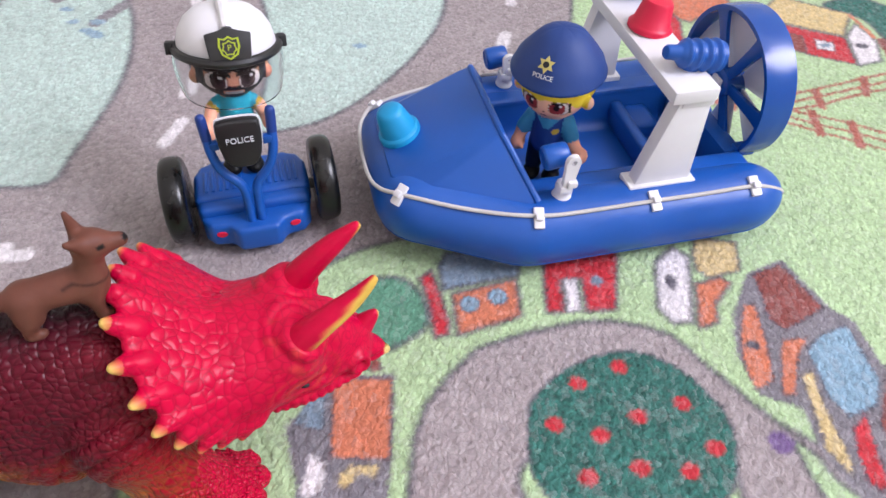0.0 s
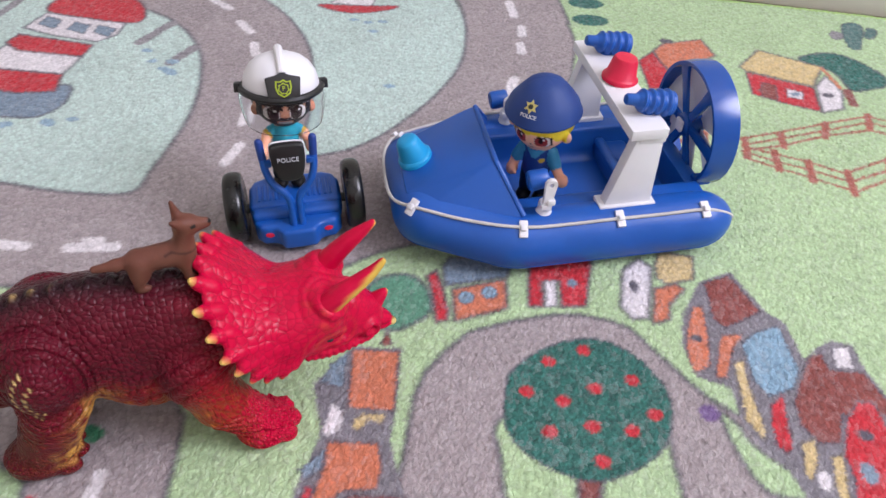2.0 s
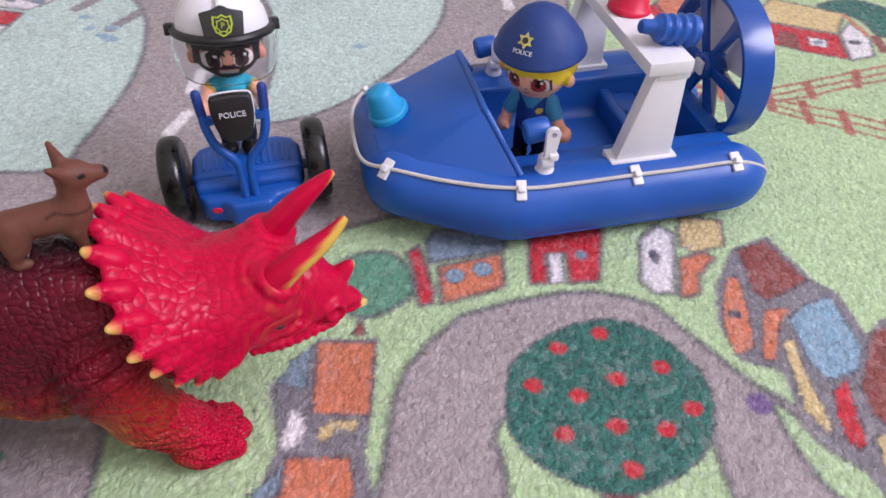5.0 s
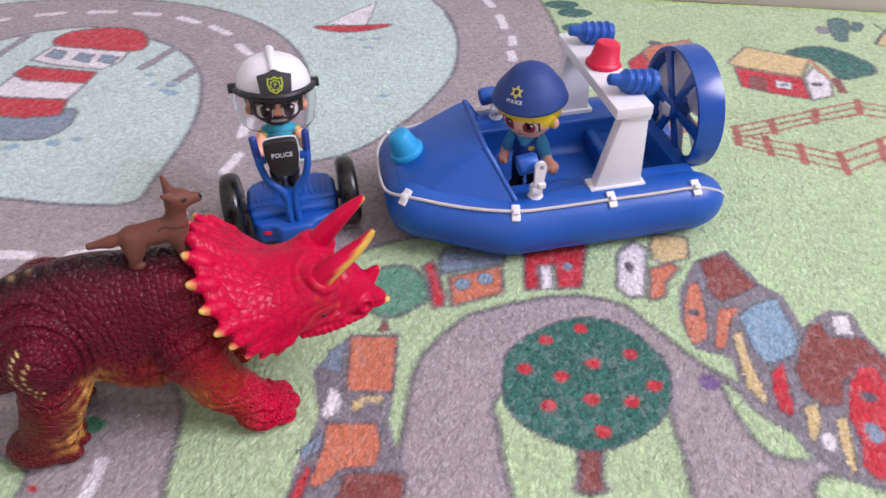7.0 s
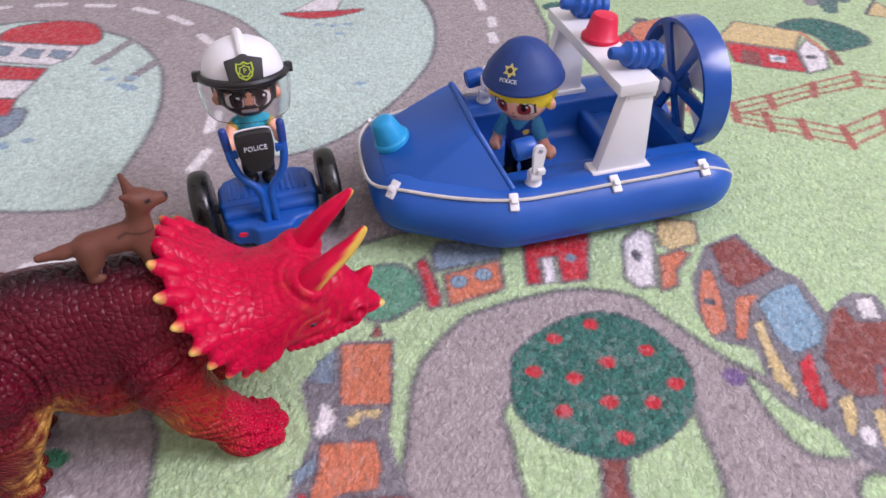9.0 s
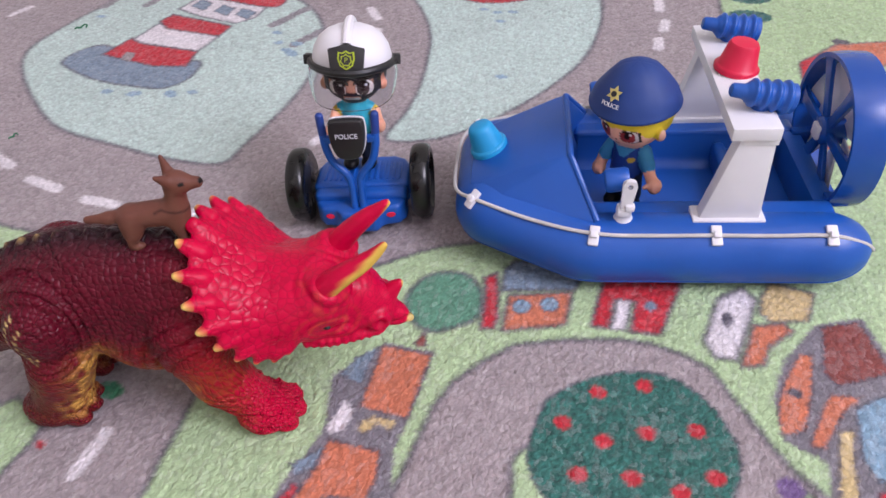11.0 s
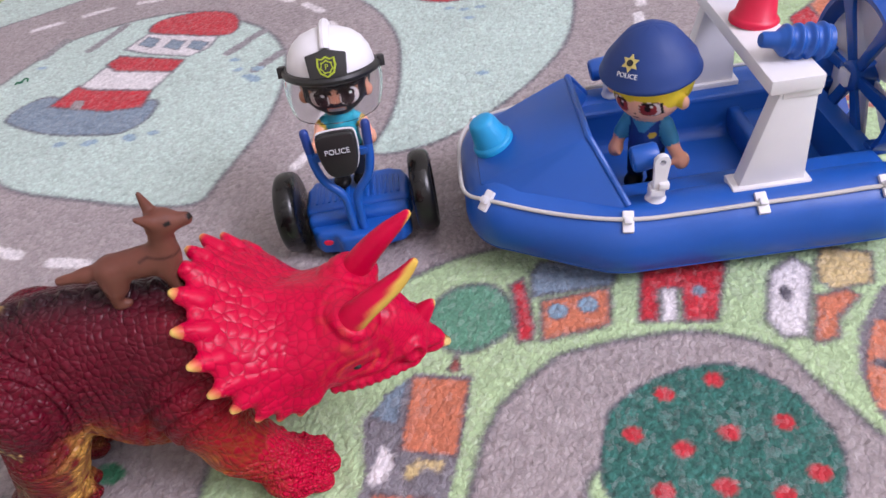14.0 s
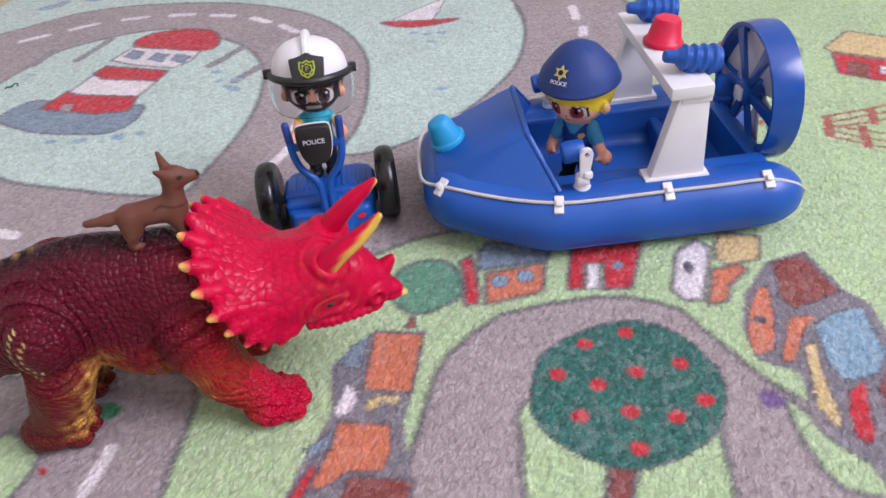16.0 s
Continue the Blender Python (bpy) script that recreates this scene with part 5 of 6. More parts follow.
def build_cap():
    cap = thing("police_hat", DOLL_1 @ pose(0, 0.0006, 0.0600, 2, 0, -8), "dark navy plastic police hat with gold star, on the doll", "hat")
    bm = bmesh.new()
    prof = [(0.0, 0.0190), (0.0020, 0.0189), (0.0070, 0.0178), (0.0118, 0.0153), (0.0152, 0.0118), (0.0174, 0.0078), (0.0186, 0.0042), (0.0193, 0.0016), (0.0201, -0.0002), (0.0205, -0.0016), (0.0205, -0.0030), (0.0199, -0.0042), (0.0188, -0.0044), (0.0182, -0.0034), (0.0178, 0.002), (0.0156, 0.008), (0.0, 0.0165)]
    lathe(bm, prof, seg=56, cap=False)
    for v in bm.verts:
        f = max(0.0, -v.co.y / 0.02)
        v.co.z += -0.0005 * f ** 2 * (1 if v.co.z < 0.006 else 0.3)
        v.co.y *= 1.05 if v.co.y < 0 else 1.0
        a = math.atan2(v.co.x, v.co.y) * 6
        u = min(1.0, max(0.0, (v.co.z - 0.003) / 0.009))
        slim = 1 - 0.15 * u * u * (3 - 2 * u)
        v.co.x, v.co.y = v.co.x * slim, v.co.y * slim
        v.co.z = 0.0016 + (0.92 if v.co.z > 0 else 0.55) * v.co.z
        if v.co.z > 0.0055:
            v.co *= 1 - 0.010 * max(0, math.cos(a)) ** 12
    crown = part("crown", bm, NAVY, cap, smooth=50)
    bm = bmesh.new()
    prism(bm, star(6, 0.0037, 0.0020), 0.0005, pose(0, -0.0166, 0.0106, 90 - 40, 0, 0))
    badge = part("badge", bm, GOLD, cap, "gold printed star badge")
    bm = bmesh.new()
    lathe(bm, [(0.0013, 0.0), (0.0013, 0.0004)], pose(0, -0.01703, 0.01092, 90 - 40, 0, 0), 14)
    part("badge_centre", bm, DARK, badge)
    lettering("lettering", "POLICE", 0.0027, pose(0, -0.0199, 0.0069, 90 - 26, 0, 0), INK, cap, "small white printed word", bend=0.019)


build_cap()


def build_helmet():
    h = thing("toy_helmet", DOLL_2 @ pose(0, 0.0006, 0.0592, -9, 0, 0), "white plastic police helmet with black brim and clear visor", "helmet")
    bm = bmesh.new()
    prof = [(0.0, 0.0184), (0.006, 0.0178), (0.0113, 0.0159), (0.0155, 0.0127), (0.0183, 0.0082), (0.0196, 0.0032), (0.0200, -0.0012), (0.0188, -0.0012), (0.0178, 0.005), (0.012, 0.0136), (0.0, 0.0164)]
    lathe(bm, prof, seg=56, cap=False)
    shell = part("shell", bm, WHITE, h, smooth=60)
    bm = bmesh.new()
    arc = [(0, -0.0206 * math.cos(radians(a)), 0.0188 * math.sin(radians(a)) + 0.0006) for a in range(34, 172, 6)]
    tube(bm, arc, lambda t: 0.0024 - 0.0008 * abs(t - 0.3), 10, up=Vector((1, 0, 0)))
    part("ridge", bm, WHITE, h)
    bm = bmesh.new()
    ring = [(0.0208 * math.sin(radians(a)), -0.0208 * math.cos(radians(a)) - 0.0020 * max(0, math.cos(radians(a))) ** 2, 0.0006 - 0.0016 * max(0, math.cos(radians(a))) ** 2) for a in range(-108, 109, 6)]
    tube(bm, ring, 0.0016, 8, flat=1.2)
    part("brim", bm, BLACK, h, "glossy black brim")
    for e in (-1, 1):
        bm = bmesh.new()
        box(bm, (-0.0016, -0.0024, -0.0022), (0.0016, 0.0024, 0.0026), 0.0005, m=pose(e * 0.0222, 0.0005, 0.0008, 0, 0, 8 * e))
        part("hinge", bm, BLACK, h)
    bm = bmesh.new()
    prism(bm, [(-0.0088, 0.0068), (-0.0040, 0.0078), (0.0, 0.0092), (0.0040, 0.0078), (0.0088, 0.0068), (0.0078, -0.0032), (-0.0078, -0.0032)], 0.0022, pose(0, -0.0199, 0.0030, 90 - 16, 0, 0), 0.0007)
    plate = part("front_plate", bm, BLACK, h, "black front plate")
    bm = bmesh.new()
    shield = [(-0.0033, 0.0034), (-0.0016, 0.0030), (0.0, 0.0039), (0.0016, 0.0030), (0.0033, 0.0034), (0.0036, 0.0006), (0.0027, -0.0022), (0.0, -0.0038), (-0.0027, -0.0022), (-0.0036, 0.0006)]
    face = lambda out: pose(0, -0.02185 - out, 0.0049 + 0.29 * out, 90 - 16, 0, 0)
    prism(bm, [(1.14 * x, 1.16 * y) for x, y in shield], 0.0004, face(0))
    badge = part("badge", bm, LIME, h, "lime green shield badge")
    bm = bmesh.new()
    prism(bm, [(0.92 * x, 0.96 * y) for x, y in shield], 0.0003, face(0.0003))
    part("badge_field", bm, BLACK, badge)
    bm = bmesh.new()
    prism(bm, star(7, 0.0031, 0.0024), 0.0003, face(0.0005))
    part("badge_star", bm, LIME, badge)
    bm = bmesh.new()
    prism(bm, star(7, 0.0023, 0.0020), 0.0003, face(0.0007))
    part("badge_centre", bm, BLACK, badge)
    lettering("badge_letter", "P", 0.0032, face(0.00105), LIME, badge, depth=0.0001)
    bm = bmesh.new()
    rows = []
    for k in range(8):
        z, row = -0.0005 - 0.0172 * k / 7, []
        for a in range(-92, 93, 4):
            r = 0.0216 + 0.0008 * math.sin(k / 7 * 3.0) - 0.0006 * (k / 7) ** 2
            drop = -0.0016 * (k / 7) * max(0, math.cos(radians(a)))
            row.append(bm.verts.new((r * math.sin(radians(a)), -(r + 0.0012) * math.cos(radians(a)), z + drop + 0.008 * (k / 7) * (abs(a) / 92) ** 4)))
        rows.append(row)
    for p, q in zip(rows, rows[1:]):
        for i in range(len(p) - 1):
            bm.faces.new((p[i], p[i + 1], q[i + 1], q[i]))
    bmesh.ops.recalc_face_normals(bm, faces=bm.faces[:])
    bmesh.ops.solidify(bm, geom=bm.faces[:], thickness=0.0009)
    visor = part("visor", bm, VISOR, h, "clear plastic visor")
    visor.visible_shadow = False


build_helmet()


# ---- two-wheeled police scooter ----
def build_scooter():
    s = thing("toy_scooter", SCOOT, "blue plastic two-wheeled police scooter with black wheels", "toy scooter")
    for e in (-1, 1):
        bm = bmesh.new()
        prof = [(0.0075, -0.0048), (0.0148, -0.0050), (0.0168, -0.0051), (0.0182, -0.0045), (0.0191, -0.0033), (0.0196, -0.0017), (0.0197, 0.0), (0.0196, 0.0017), (0.0191, 0.0033), (0.0182, 0.0045), (0.0168, 0.0051), (0.0148, 0.0050), (0.0140, 0.0030), (0.0075, 0.0026)]
        lathe(bm, prof, pose(e * 0.0322, 0, 0.0197, 0, e * 90, 0), 48)
        wheel = part("wheel", bm, TYRE, s, "glossy black wheel", 45)
        bm = bmesh.new()
        lathe(bm, [(0.0, 0.0042), (0.0040, 0.0040), (0.0062, 0.0026), (0.0066, 0.0)], pose(e * 0.0322, 0, 0.0197, 0, e * 90, 0), 24)
        part("hub_cap", bm, BLACK, wheel)
    bm = bmesh.new()
    tube(bm, [(-0.030, 0, 0.0175), (0.030, 0, 0.0175)], 0.0026, 12)
    part("axle", bm, BLACK, s)
    # deck: rounded slab, raised foot plate behind, low nose in front
    bm = bmesh.new()
    rear = [(-0.0255, -0.0050), (-0.0255, 0.0120), (-0.0225, 0.0185), (-0.0160, 0.0215), (0.0160, 0.0215), (0.0225, 0.0185), (0.0255, 0.0120), (0.0255, -0.0050)]
    prism(bm, rear, 0.0130, pose(0, 0, 0.0090), 0.0034, 4)
    nose = [(-0.0235, -0.0020), (-0.0238, -0.0120), (-0.0200, -0.0172), (-0.0120, -0.0182), (-0.0088, -0.0235), (0.0088, -0.0235), (0.0120, -0.0182), (0.0200, -0.0172), (0.0238, -0.0120), (0.0235, -0.0020)]
    prism(bm, nose, 0.0125, pose(0, 0, 0.0040), 0.0026, 4)
    box(bm, (-0.0245, -0.0110, 0.0110), (0.0245, -0.0030, 0.0205), 0.0034, 4)
    ribs = []
    for e in (-1, 1):
        for k in range(6):
            x = e * (0.0048 + 0.0030 * k)
            ribs.append((x, 0.0165 - 0.0006 * k))
    deck = part("deck", bm, BLUE, s, smooth=40)
    for x, y in ribs:
        bm = bmesh.new()
        box(bm, (x - 0.0009, -0.0010, 0.0214), (x + 0.0009, y, 0.0227), 0.0006, 2)
        part("rib", bm, BLUE, deck)
    for e in (-1, 1):
        bm = bmesh.new()
        lathe(bm, [(0.0, 0.0009), (0.0016, 0.0006), (0.0019, 0.0)], pose(e * 0.0160, -0.0176, 0.0115, 80, 0, 8 * e) @ Matrix.Diagonal((1.35, 0.85, 1, 1)), 18)
        part("headlight", bm, REDP, s, "small red lamp")
    # collar and forked steering column
    bm = bmesh.new()
    box(bm, (-0.0050, -0.0225, 0.0100), (0.0050, -0.0120, 0.0160), 0.0012)
    part("collar", bm, BLUE, s)
    for e in (-1, 1):
        bm = bmesh.new()
        line = rounded([(e * 0.0022, -0.0170, 0.0130), (e * 0.0022, -0.0150, 0.0260), (e * 0.0026, -0.0136, 0.0345), (e * 0.0100, -0.0126, 0.0415), (e * 0.0126, -0.0110, 0.0500), (e * 0.0130, -0.0092, 0.0570)], 3)
        tube(bm, line, 0.0020, 12, up=Vector((0, 1, 0)))
        arm = part("handlebar", bm, BLUE, s)
        bm = bmesh.new()
        tube(bm, rounded([(e * 0.0130, -0.0093, 0.0565), (e * 0.0134, -0.0080, 0.0620), (e * 0.0136, -0.0070, 0.0655), (e * 0.0136, -0.0066, 0.0672)], 2), lambda t: 0.0021 if t < 0.6 else 0.0021 - 0.0045 * (t - 0.6) ** 2 / 0.4, 12, up=Vector((0, 1, 0)))
        part("grip", bm, GRIP, arm, "dark blue grip")
        bm = bmesh.new()
        box(bm, (min(e * 0.0088, e * 0.0125), -0.0120, 0.0525), (max(e * 0.0088, e * 0.0125), -0.0090, 0.0560), 0.0005)
        part("bracket", bm, BLUE, arm)
    outline = [(0.94 * x, 0.90 * y) for x, y in ((-0.0078, 0.0110), (0.0078, 0.0110), (0.0095, 0.0085), (0.0093, -0.0010), (0.0072, -0.0090), (0.0040, -0.0120), (-0.0040, -0.0120), (-0.0072, -0.0090), (-0.0093, -0.0010), (-0.0095, 0.0085))]
    outline = [(p.x, p.y) for p in rounded([Vector((x, y, 0)) for x, y in outline], 2, True)]
    bm = bmesh.new()
    prism(bm, [(x * 1.05, y * 1.03) for x, y in outline], 0.0012, pose(0, -0.0105, 0.0562, 78, 0, 0), 0.0004)
    back = part("pad_rim", bm, WHITE, s, "white rim behind the pad")
    bm = bmesh.new()
    prism(bm, outline, 0.0050, pose(0, -0.0110, 0.0562, 78, 0, 0), 0.0014, 3)
    pad = part("pad", bm, BLACK, s, "black pad with the printed word POLICE")
    lettering("lettering", "POLICE", 0.0034, pose(0, -0.01618, 0.0590, 78, 0, 0), INK, pad, "white printed word")


build_scooter()


# ---- police air boat ----
def build_boat():
    b = thing("toy_boat", BOAT, "blue plastic police air boat with white arch and fan", "toy boat")
    R, Y = 0.0165, 0.045
    corners = [(0.121, -Y, R), (-0.004, -Y, R), (-0.0500, -0.0250, 0.0225), (-0.0500, 0.0250, 0.0225), (-0.004, Y, R), (0.121, Y, R)]
    corners = [Vector(p) for p in corners]
    bend = [corners[0], corners[0].lerp(corners[1], 0.12), corners[0].lerp(corners[1], 0.5)]
    for p, q, r in zip(corners, corners[1:], corners[2:]):
        bend += [q + (p - q).normalized() * 0.010, q, q + (r - q).normalized() * 0.010]
    bend += [corners[-1].lerp(corners[-2], 0.5), corners[-1].lerp(corners[-2], 0.12), corners[-1]]
    path = rounded(bend, 3)
    total = len(path) - 1

    def girth(t):
        x = path[round(t * total)].x
        return R if x < 0.098 else R * math.sqrt(max(0.02, 1 - ((x - 0.098) / 0.0236) ** 2))

    bm = bmesh.new()
    tube(bm, path, girth, 32)
    part("hull_tube", bm, BLUE, b, smooth=60)
    seam = []
    for i in range(2, total - 1):
        along = (path[i + 1] - path[i - 1]).normalized()
        out = Vector((0, 0, 1)).cross(along)
        out *= 1 if out.dot(path[i] - Vector((0.035, 0, path[i].z))) > 0 else -1
        seam.append(path[i] + girth(i / total) * (0.84 * out.normalized() - Vector((0, 0, 0.542))))
    bm = bmesh.new()
    tube(bm, seam, 0.00045, 6)
    part("hull_seam", bm, BLUE, b)
    bm = bmesh.new()
    prism(bm, [(0.108, -0.040), (0.0, -0.040), (-0.046, -0.020), (-0.046, 0.020), (0.0, 0.040), (0.108, 0.040)], 0.0075, pose(0, 0, 0.0045))
    part("hull_floor", bm, BLUE, b)
    for e in (-1, 1):
        bm = bmesh.new()
        box(bm, (-0.006, min(e * 0.0285, e * 0.0400), 0.0100), (0.1060, max(e * 0.0285, e * 0.0400), 0.0313), 0.0030, 4)
        part("side_deck", bm, BLUE, b)
        bm = bmesh.new()
        cove = [(0.0290, 0.0305), (0.0264, 0.0180), (0.0254, 0.0152), (0.0236, 0.0131), (0.0212, 0.0120), (0.0185, 0.0117), (0.0290, 0.0116)]
        prism(bm, [(e * u, w) for u, w in cove], 0.0980, Matrix(((0, 0, 1, -0.0040), (1, 0, 0, 0), (0, 1, 0, 0), (0, 0, 0, 1))))
        part("cockpit_side", bm, BLUE, b, smooth=40)
    bm = bmesh.new()
    box(bm, (0.0985, -0.0285, 0.0100), (0.1080, 0.0285, 0.0305), 0.0012)
    part("transom", bm, BLUE, b)
    bm = bmesh.new()
    box(bm, (0.0655, -0.0284, 0.0116), (0.0718, 0.0284, 0.0250), 0.0028, 4)
    box(bm, (0.0690, 0.0090, 0.0116), (0.0860, 0.0284, 0.0220), 0.0040, 4)
    part("bulkhead", bm, BLUE, b)
    # foredeck with its raised centre panel
    bm = bmesh.new()
    P = {}
    for e in (-1, 1):
        P["bow", e] = bm.verts.new((-0.0590, e * 0.0225, 0.0370))
        P["hip", e] = bm.verts.new((-0.0480, e * 0.0330, 0.0345))
        P["top", e] = bm.verts.new((-0.0130, e * 0.0265, 0.0556))
        P["foot", e] = bm.verts.new((-0.0010, e * 0.0475, 0.0325))
        P["tb", e] = bm.verts.new((-0.0100, e * 0.0255, 0.0536))
        P["fb", e] = bm.verts.new((0.0010, e * 0.0440, 0.0325))
        P["low", e] = bm.verts.new((-0.0080, e * 0.0255, 0.0100))
        P["side", e] = bm.verts.new((-0.0010, e * 0.0420, 0.0150))
        P["keel", e] = bm.verts.new((-0.0480, e * 0.0200, 0.0200))
    f = lambda *k: bm.faces.new([P[x] for x in k])
    f(("bow", -1), ("bow", 1), ("top", 1), ("top", -1))
    for e in (-1, 1):
        f(("bow", e), ("top", e), ("hip", e))
        f(("hip", e), ("top", e), ("foot", e))
        f(("top", e), ("tb", e), ("fb", e), ("foot", e))
        f(("tb", e), ("low", e), ("side", e), ("fb", e))
        f(("foot", e), ("fb", e), ("side", e))
        f(("hip", e), ("foot", e), ("side", e), ("keel", e))
        f(("bow", e), ("hip", e), ("keel", e))
        f(("keel", e), ("side", e), ("low", e))
    f(("top", -1), ("top", 1), ("tb", 1), ("tb", -1))
    f(("tb", -1), ("tb", 1), ("low", 1), ("low", -1))
    f(("bow", -1), ("keel", -1), ("keel", 1), ("bow", 1))
    f(("keel", -1), ("low", -1), ("low", 1), ("keel", 1))
    bmesh.ops.recalc_face_normals(bm, faces=bm.faces[:])
    bmesh.ops.bevel(bm, geom=bm.edges[:], offset=0.0011, segments=3, affect="EDGES", profile=0.55)
    deck = part("foredeck", bm, BLUE, b, smooth=40)
    bm = bmesh.new()
    tube(bm, rounded([(0.0000, -0.0462, 0.0332), (-0.0108, -0.0277, 0.0536), (-0.0118, -0.0262, 0.0553), (-0.0118, -0.0240, 0.0554), (-0.0118, 0.0240, 0.0554), (-0.0118, 0.0262, 0.0553), (-0.0108, 0.0277, 0.0536), (0.0000, 0.0462, 0.0332)], 2), 0.0015, 10)
    part("coaming_lip", bm, BLUE, deck)
    # bow beacon
    slope = pose(-0.0500, 0.0022, 0.0412, 0, -21, 0)
    bm = bmesh.new()
    lathe(bm, [(0.0096, -0.001), (0.0097, 0.0014), (0.0092, 0.0024), (0.0082, 0.0028), (0.0064, 0.0116), (0.0056, 0.0133), (0.0040, 0.0141), (0.0, 0.0143)], slope, 40)
    part("beacon", bm, SKYB, b, "light blue bow beacon", 50)
    # white arch
    for e in (-1, 1):
        bm = bmesh.new()
        side = pose(0, e * 0.0414 + 0.0036, 0, 90, 0, 0)
        prism(bm, [(0.0445, 0.0330), (0.0706, 0.0330), (0.0686, 0.0765), (0.0550, 0.0765)], 0.0072, side, 0.0007)
        leg = part("arch_leg", bm, WHITE, b)
        bm = bmesh.new()
        box(bm, (0.0418, e * 0.0414 - 0.0056, 0.0300), (0.0730, e * 0.0414 + 0.0056, 0.0338), 0.0007)
        part("foot_flange", bm, WHITE, leg)
    bm = bmesh.new()
    box(bm, (0.0500, -0.0468, 0.0752), (0.0694, 0.0468, 0.0812), 0.0009)
    bar = part("crossbar", bm, WHITE, b)
    for e in (-1, 1):
        bm = bmesh.new()
        box(bm, (0.0556, e * 0.0414 - 0.0041, 0.0722), (0.0696, e * 0.0414 + 0.0041, 0.0756), 0.0006)
        part("bar_bracket", bm, WHITE, bar)
    bm = bmesh.new()
    lathe(bm, [(0.0098, 0.0), (0.0099, 0.0016), (0.0090, 0.0026), (0.0083, 0.0030), (0.0066, 0.0118), (0.0058, 0.0130), (0.0, 0.0135)], pose(0.0610, 0.0020, 0.0809, 0, 7, 0), 40)
    part("warning_light", bm, REDP, b, "translucent red warning light", 50)
    for e in (-1, 1):
        m = pose(0.0487, e * 0.0305 - 0.0002, 0.0902, 0, 90 + 11, 0)
        prof = [(0.0, 0.0016), (0.0023, 0.0018), (0.0029, 0.0026), (0.0031, 0.0070), (0.0038, 0.0082)]
        for k in range(41):
            q = k / 40
            wave = math.sin(8 * math.pi * q - 1.2)
            prof.append((0.0050 + 0.0016 * q + 0.0008 * max(-0.6, wave), 0.0088 + 0.0176 * q))
        prof += [(0.0062, 0.0272), (0.0052, 0.0278), (0.0, 0.0278)]
        bm = bmesh.new()
        lathe(bm, prof, m, 32)
        can = part("water_cannon", bm, BLUE, b, "ribbed blue water cannon", 40)
        bm = bmesh.new()
        lathe(bm, [(0.0042, 0.0), (0.0036, 0.0060)], pose(0.0640, e * 0.0305 + 0.0005, 0.0808), 20)
        part("cannon_stem", bm, BLUE, can)
    # searchlights: a plate with a round hole on a short stub, the drum beside it
    for e in (-1, 1):
        y = e * 0.0432
        bm = bmesh.new()
        lathe(bm, [(0.0043, 0.0), (0.0045, 0.0014), (0.0039, 0.0021), (0.0034, 0.0046), (0.0036, 0.0064), (0.0032, 0.0082), (0.0022, 0.0092), (0.0, 0.0094)], pose(0.0118, y, 0.0312), 24)
        post = part("searchlight_post", bm, WHITE, b, "white searchlight post")
        n, low = 20, (0.0 if e < 0 else 0.0055)
        tilt = pose(0.0114, y - 0.0018, 0.0312, 90, 3.5, 0)
        bm = bmesh.new()
        top = [(0.0031 * math.cos(math.pi * i / n), 0.0217 - low + 0.0031 * math.sin(math.pi * i / n)) for i in range(n + 1)]
        edge = [(0.0026, 0.0050), (0.0022, 0.0112)] + top + [(-0.0024, 0.0112), (-0.0026, 0.0050)]
        hole = [(0.00125 * math.cos(2 * math.pi * i / 16), 0.0218 - low + 0.00125 * math.sin(2 * math.pi * i / 16)) for i in range(16)]
        keyhole(bm, edge, hole, 0.0024, tilt)
        box(bm, (-0.0036, 0.0058, -0.0028), (0.0014, 0.0094, 0.0034), 0.0010, m=tilt)
        box(bm, (-0.0008, 0.0092, 0.0004), (0.0036, 0.0126, 0.0040), 0.0011, m=tilt)
        part("fork", bm, WHITE, post)
        bm = bmesh.new()
        lathe(bm, [(0.0, 0.0008), (0.0038, 0.0006), (0.0044, 0.0), (0.0052, 0.0008), (0.0055, 0.0026), (0.0052, 0.0096), (0.0044, 0.0108), (0.0, 0.0110)], pose(0.0028, y + 0.0056, 0.0492 - low, 0, 82, 0), 32)
        part("searchlight", bm, BLUE, post, "blue drum searchlight")
    # rope and its clips
    lift = lambda p, n, k: tuple(c + k * d for c, d in zip(p, n))
    seats = []
    for x, y, z, nx, ny, nz in ((0.0993, -Y, R, 0, -0.51, 0.86), (0.0512, -Y, R, 0, -0.51, 0.86), (0.0, -Y, R, -0.1, -0.51, 0.86), (-0.0478, -0.0252, 0.0230, -0.55, -0.42, 0.74)):
        seats.append(((x, y, z), Vector((nx, ny, nz)).normalized()))
    seats += [((p[0], -p[1], p[2]), Vector((n.x, -n.y, n.z))) for p, n in seats[::-1]]
    line = [Vector(p) for p in ((0.1226, -0.0448, 0.0140), (0.1216, -0.0492, 0.0184), (0.1150, -0.0524, 0.0258))]
    for i, (p, n) in enumerate(seats):
        q = Vector(lift(p, n, R + 0.0013))
        if i:
            mid_point = (line[-1] + q) / 2
            sag = Vector((0, 0, -0.0008))
            if i == 4:
                line += [Vector(p) for p in ((-0.0632, -0.0268, 0.0345), (-0.0660, -0.0205, 0.0325), (-0.0672, -0.0110, 0.0300), (-0.0674, 0.0, 0.0296), (-0.0672, 0.0110, 0.0300), (-0.0660, 0.0205, 0.0325), (-0.0632, 0.0268, 0.0345))]
                line.append(q)
                continue
            if i in (3, 5):
                mid_point += Vector((-0.0018, -0.0018 if i == 3 else 0.0018, 0.0006))
            line.append(mid_point + sag)
        line.append(q)
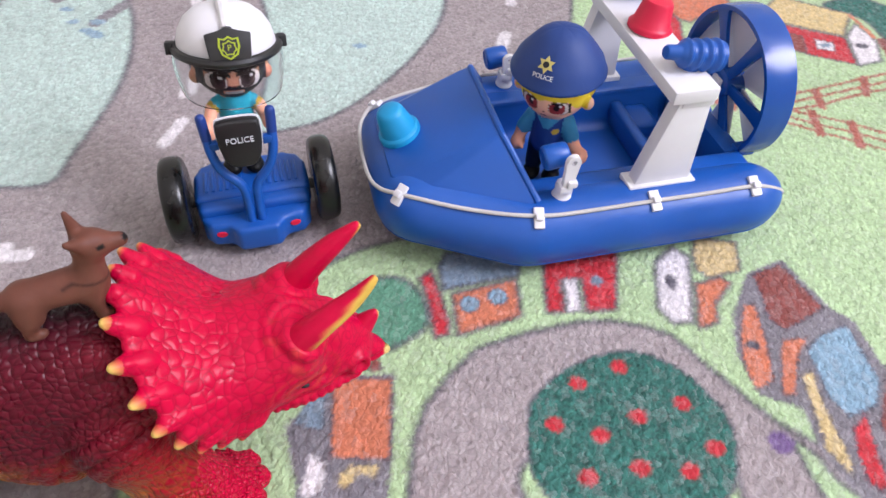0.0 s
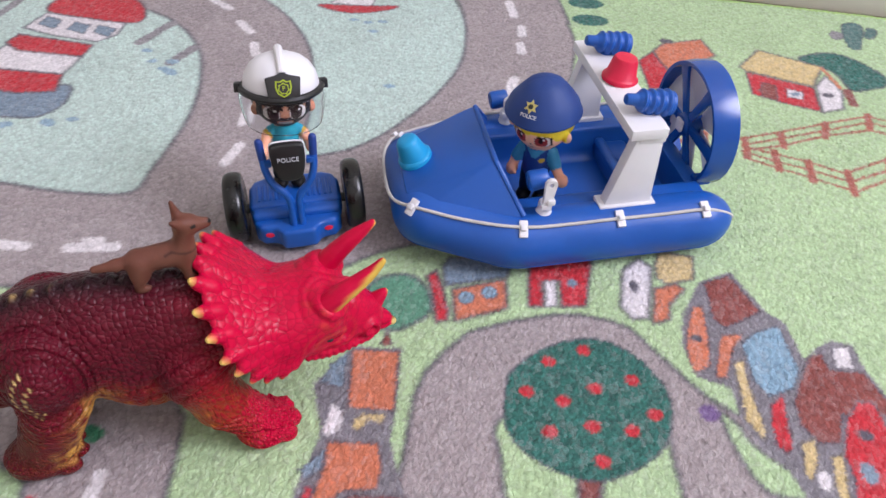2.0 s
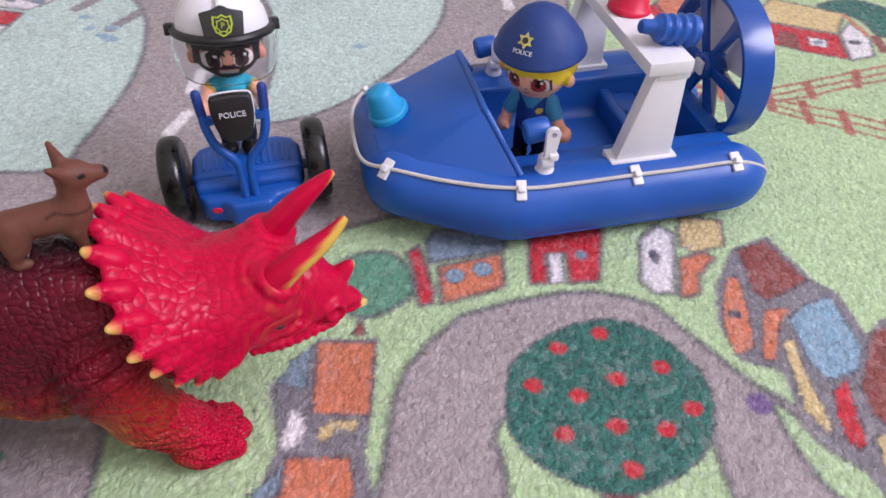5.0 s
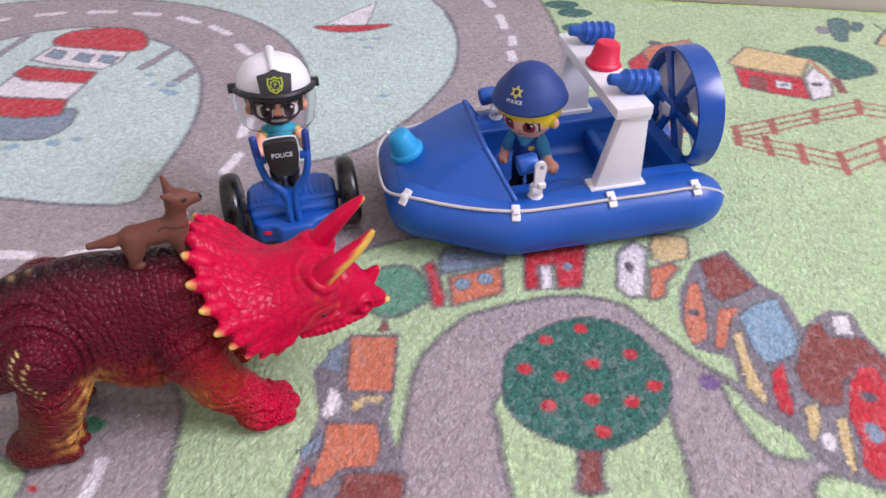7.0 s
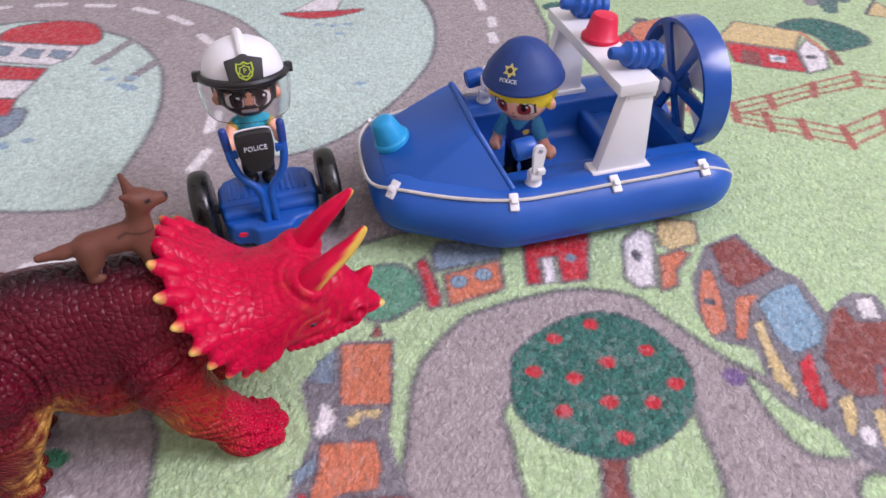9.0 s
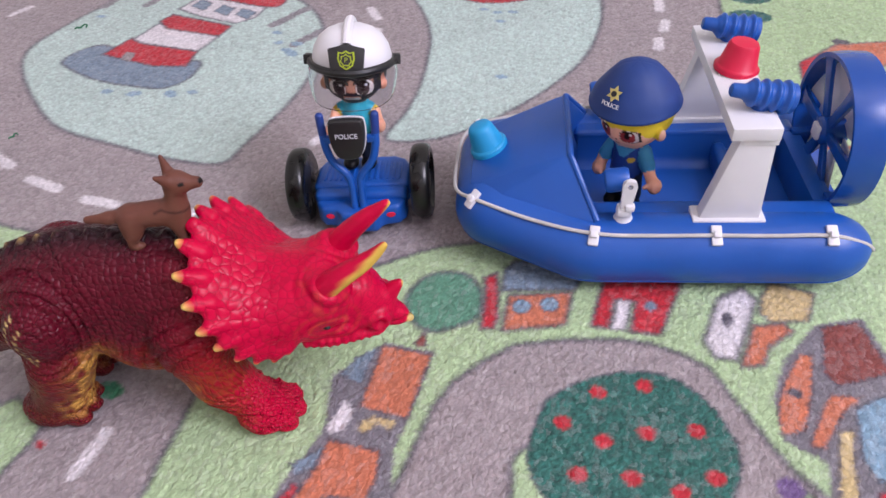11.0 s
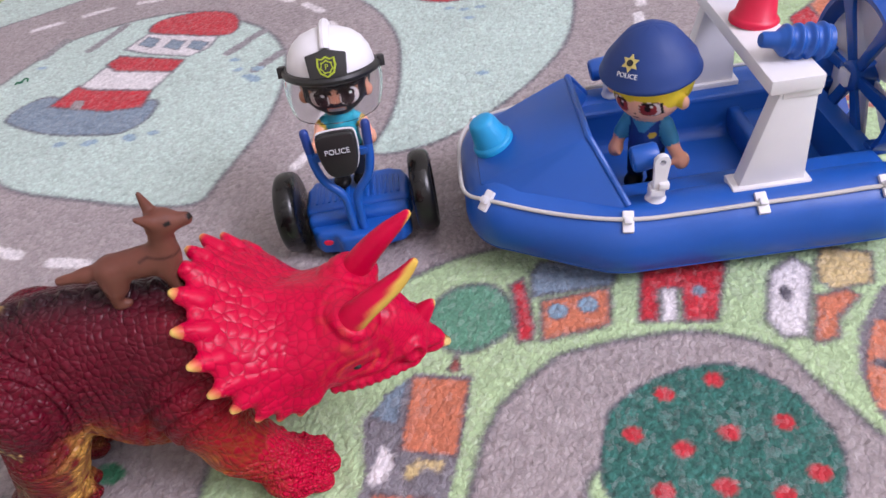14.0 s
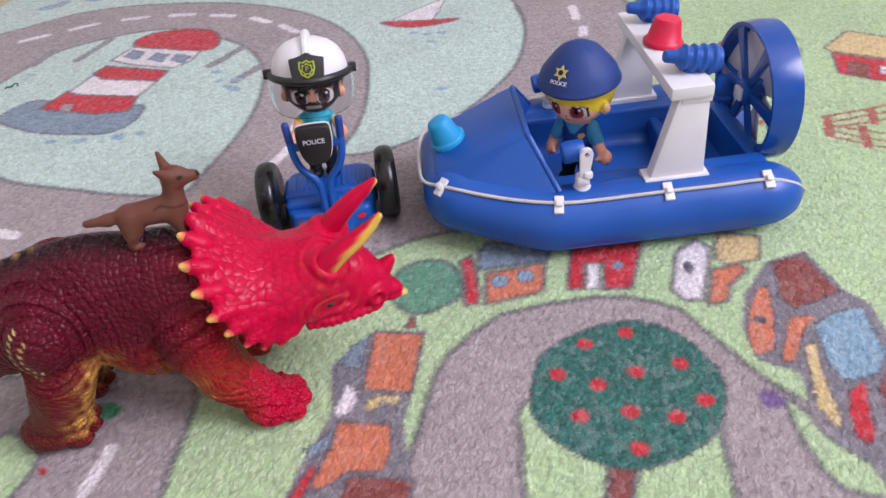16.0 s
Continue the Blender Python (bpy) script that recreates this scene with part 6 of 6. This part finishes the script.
    line += [Vector(p) for p in ((0.1150, 0.0524, 0.0258), (0.1216, 0.0492, 0.0184), (0.1226, 0.0448, 0.0140))]
    for i in range(1, len(line) - 1):
        line[i].z += 0.0003 * math.sin(i * 2.3)
    bm = bmesh.new()
    tube(bm, rounded(line, 3), 0.00090, 8)
    part("rope", bm, ROPE, b, "off-white cotton rope")
    bm = bmesh.new()
    box(bm, (-0.0023, -0.0047, -0.0006), (0.0023, 0.0047, 0.0014), 0.0007)
    box(bm, (-0.0017, -0.0016, 0.0006), (0.0017, 0.0016, 0.0034), 0.0010)
    clip = part("rope_clip", bm, WHITE, b, "white rope clip")
    first = True
    for p, n in seats:
        along = Vector((0, 0, 1)).cross(n).normalized()
        rot = Matrix((along, n.cross(along), n)).transposed().to_4x4()
        ob = clip if first else new("rope_clip", clip.data)
        ob.parent = b
        tagged(ob, "white rope clip")
        ob.matrix_local = Matrix.Translation(lift(p, n, R - 0.0002)) @ rot
        first = False
    # fan in its ring
    cx, cz, ro = 0.1120, 0.0492, 0.0354
    ax = pose(cx, 0, cz, 0, 90, 0)
    bm = bmesh.new()
    lathe(bm, [(ro - 0.0022, -0.0072), (ro, -0.0074), (ro + 0.0005, 0.0), (ro, 0.0074), (ro - 0.0022, 0.0072), (ro - 0.0018, 0.0), (ro - 0.0022, -0.0072)], ax, 72, cap=False)
    ring = part("fan_ring", bm, BLUE2, b, "glossy blue fan ring", 30)
    for k in range(6):
        bm = bmesh.new()
        prism(bm, [(0.0040, -0.0022), (0.0250, -0.0030), (0.0310, -0.0038), (0.0338, -0.0054), (0.0338, 0.0054), (0.0310, 0.0038), (0.0250, 0.0030), (0.0040, 0.0022)], 0.0020, ax @ pose(0, 0, -0.0060, 0, 0, 60 * k + 30), 0.0004)
        part("strut", bm, BLUE2, ring)
    bm = bmesh.new()
    lathe(bm, [(0.0, -0.0084), (0.0052, -0.0082), (0.0066, -0.0070), (0.0068, 0.0030), (0.0, 0.0034)], ax, 28)
    hub = part("fan_hub", bm, BLUE2, ring)
    bm = bmesh.new()
    box(bm, (-0.0034, -0.0034, -0.0100), (0.0034, 0.0034, -0.0080), 0.0008, m=ax)
    part("hub_nut", bm, WHITE, hub, "pale square hub nut")
    for k in range(6):
        bm = bmesh.new()
        prism(bm, [(0.0050, -0.0026), (0.0180, -0.0098), (0.0304, -0.0158), (0.0326, -0.0060), (0.0326, 0.0070), (0.0306, 0.0142), (0.0180, 0.0090), (0.0050, 0.0026)], 0.0012, ax @ pose(0, 0, 0.0016, 0, 0, 60 * k) @ pose(0, 0, 0, 14, 0, 0), 0.0003)
        part("fan_blade", bm, WHITE, ring, "white fan blade")
    for e in (-1, 1):
        bm = bmesh.new()
        box(bm, (0.1036, e * 0.0270 - 0.0026, 0.0270), (0.1144, e * 0.0270 + 0.0026, 0.0326), 0.0012)
        part("fan_lug", bm, BLUE2, ring)


build_boat()


# ---- bits of green thread on the rug ----
def build_thread(x, y, turn, size):
    bm = bmesh.new()
    line = rounded([(-4.6, -1.6, 0.5), (-3.0, 0.6, 0.9), (-1.2, -0.8, 0.6), (0.6, 0.8, 1.0), (2.0, 3.0, 1.6), (4.4, 2.4, 1.2), (4.0, -0.4, 0.6)], 3)
    tube(bm, [p * size / 1000 for p in line], 0.00055 * size, 8)
    tube(bm, [Vector(p) * size / 1000 for p in rounded([(-4.0, 1.0, 0.6), (-2.0, -1.4, 0.8), (0.8, -0.6, 0.5)], 2)], 0.0005 * size, 8)
    ob = part("thread", bm, THREAD, None)
    ob.matrix_world = pose(x / 1000, y / 1000, 0, 0, 0, turn)
    return tagged(ob, "short curled green thread lying on the rug", "thread", "threads on the rug")


THREAD = plastic("thread_cotton", srgb(60, 128, 92), 0.9, 0.4, 0.1)
build_thread(-372, 480, 25, 1.1)
build_thread(-292, 330, 60, 0.7)
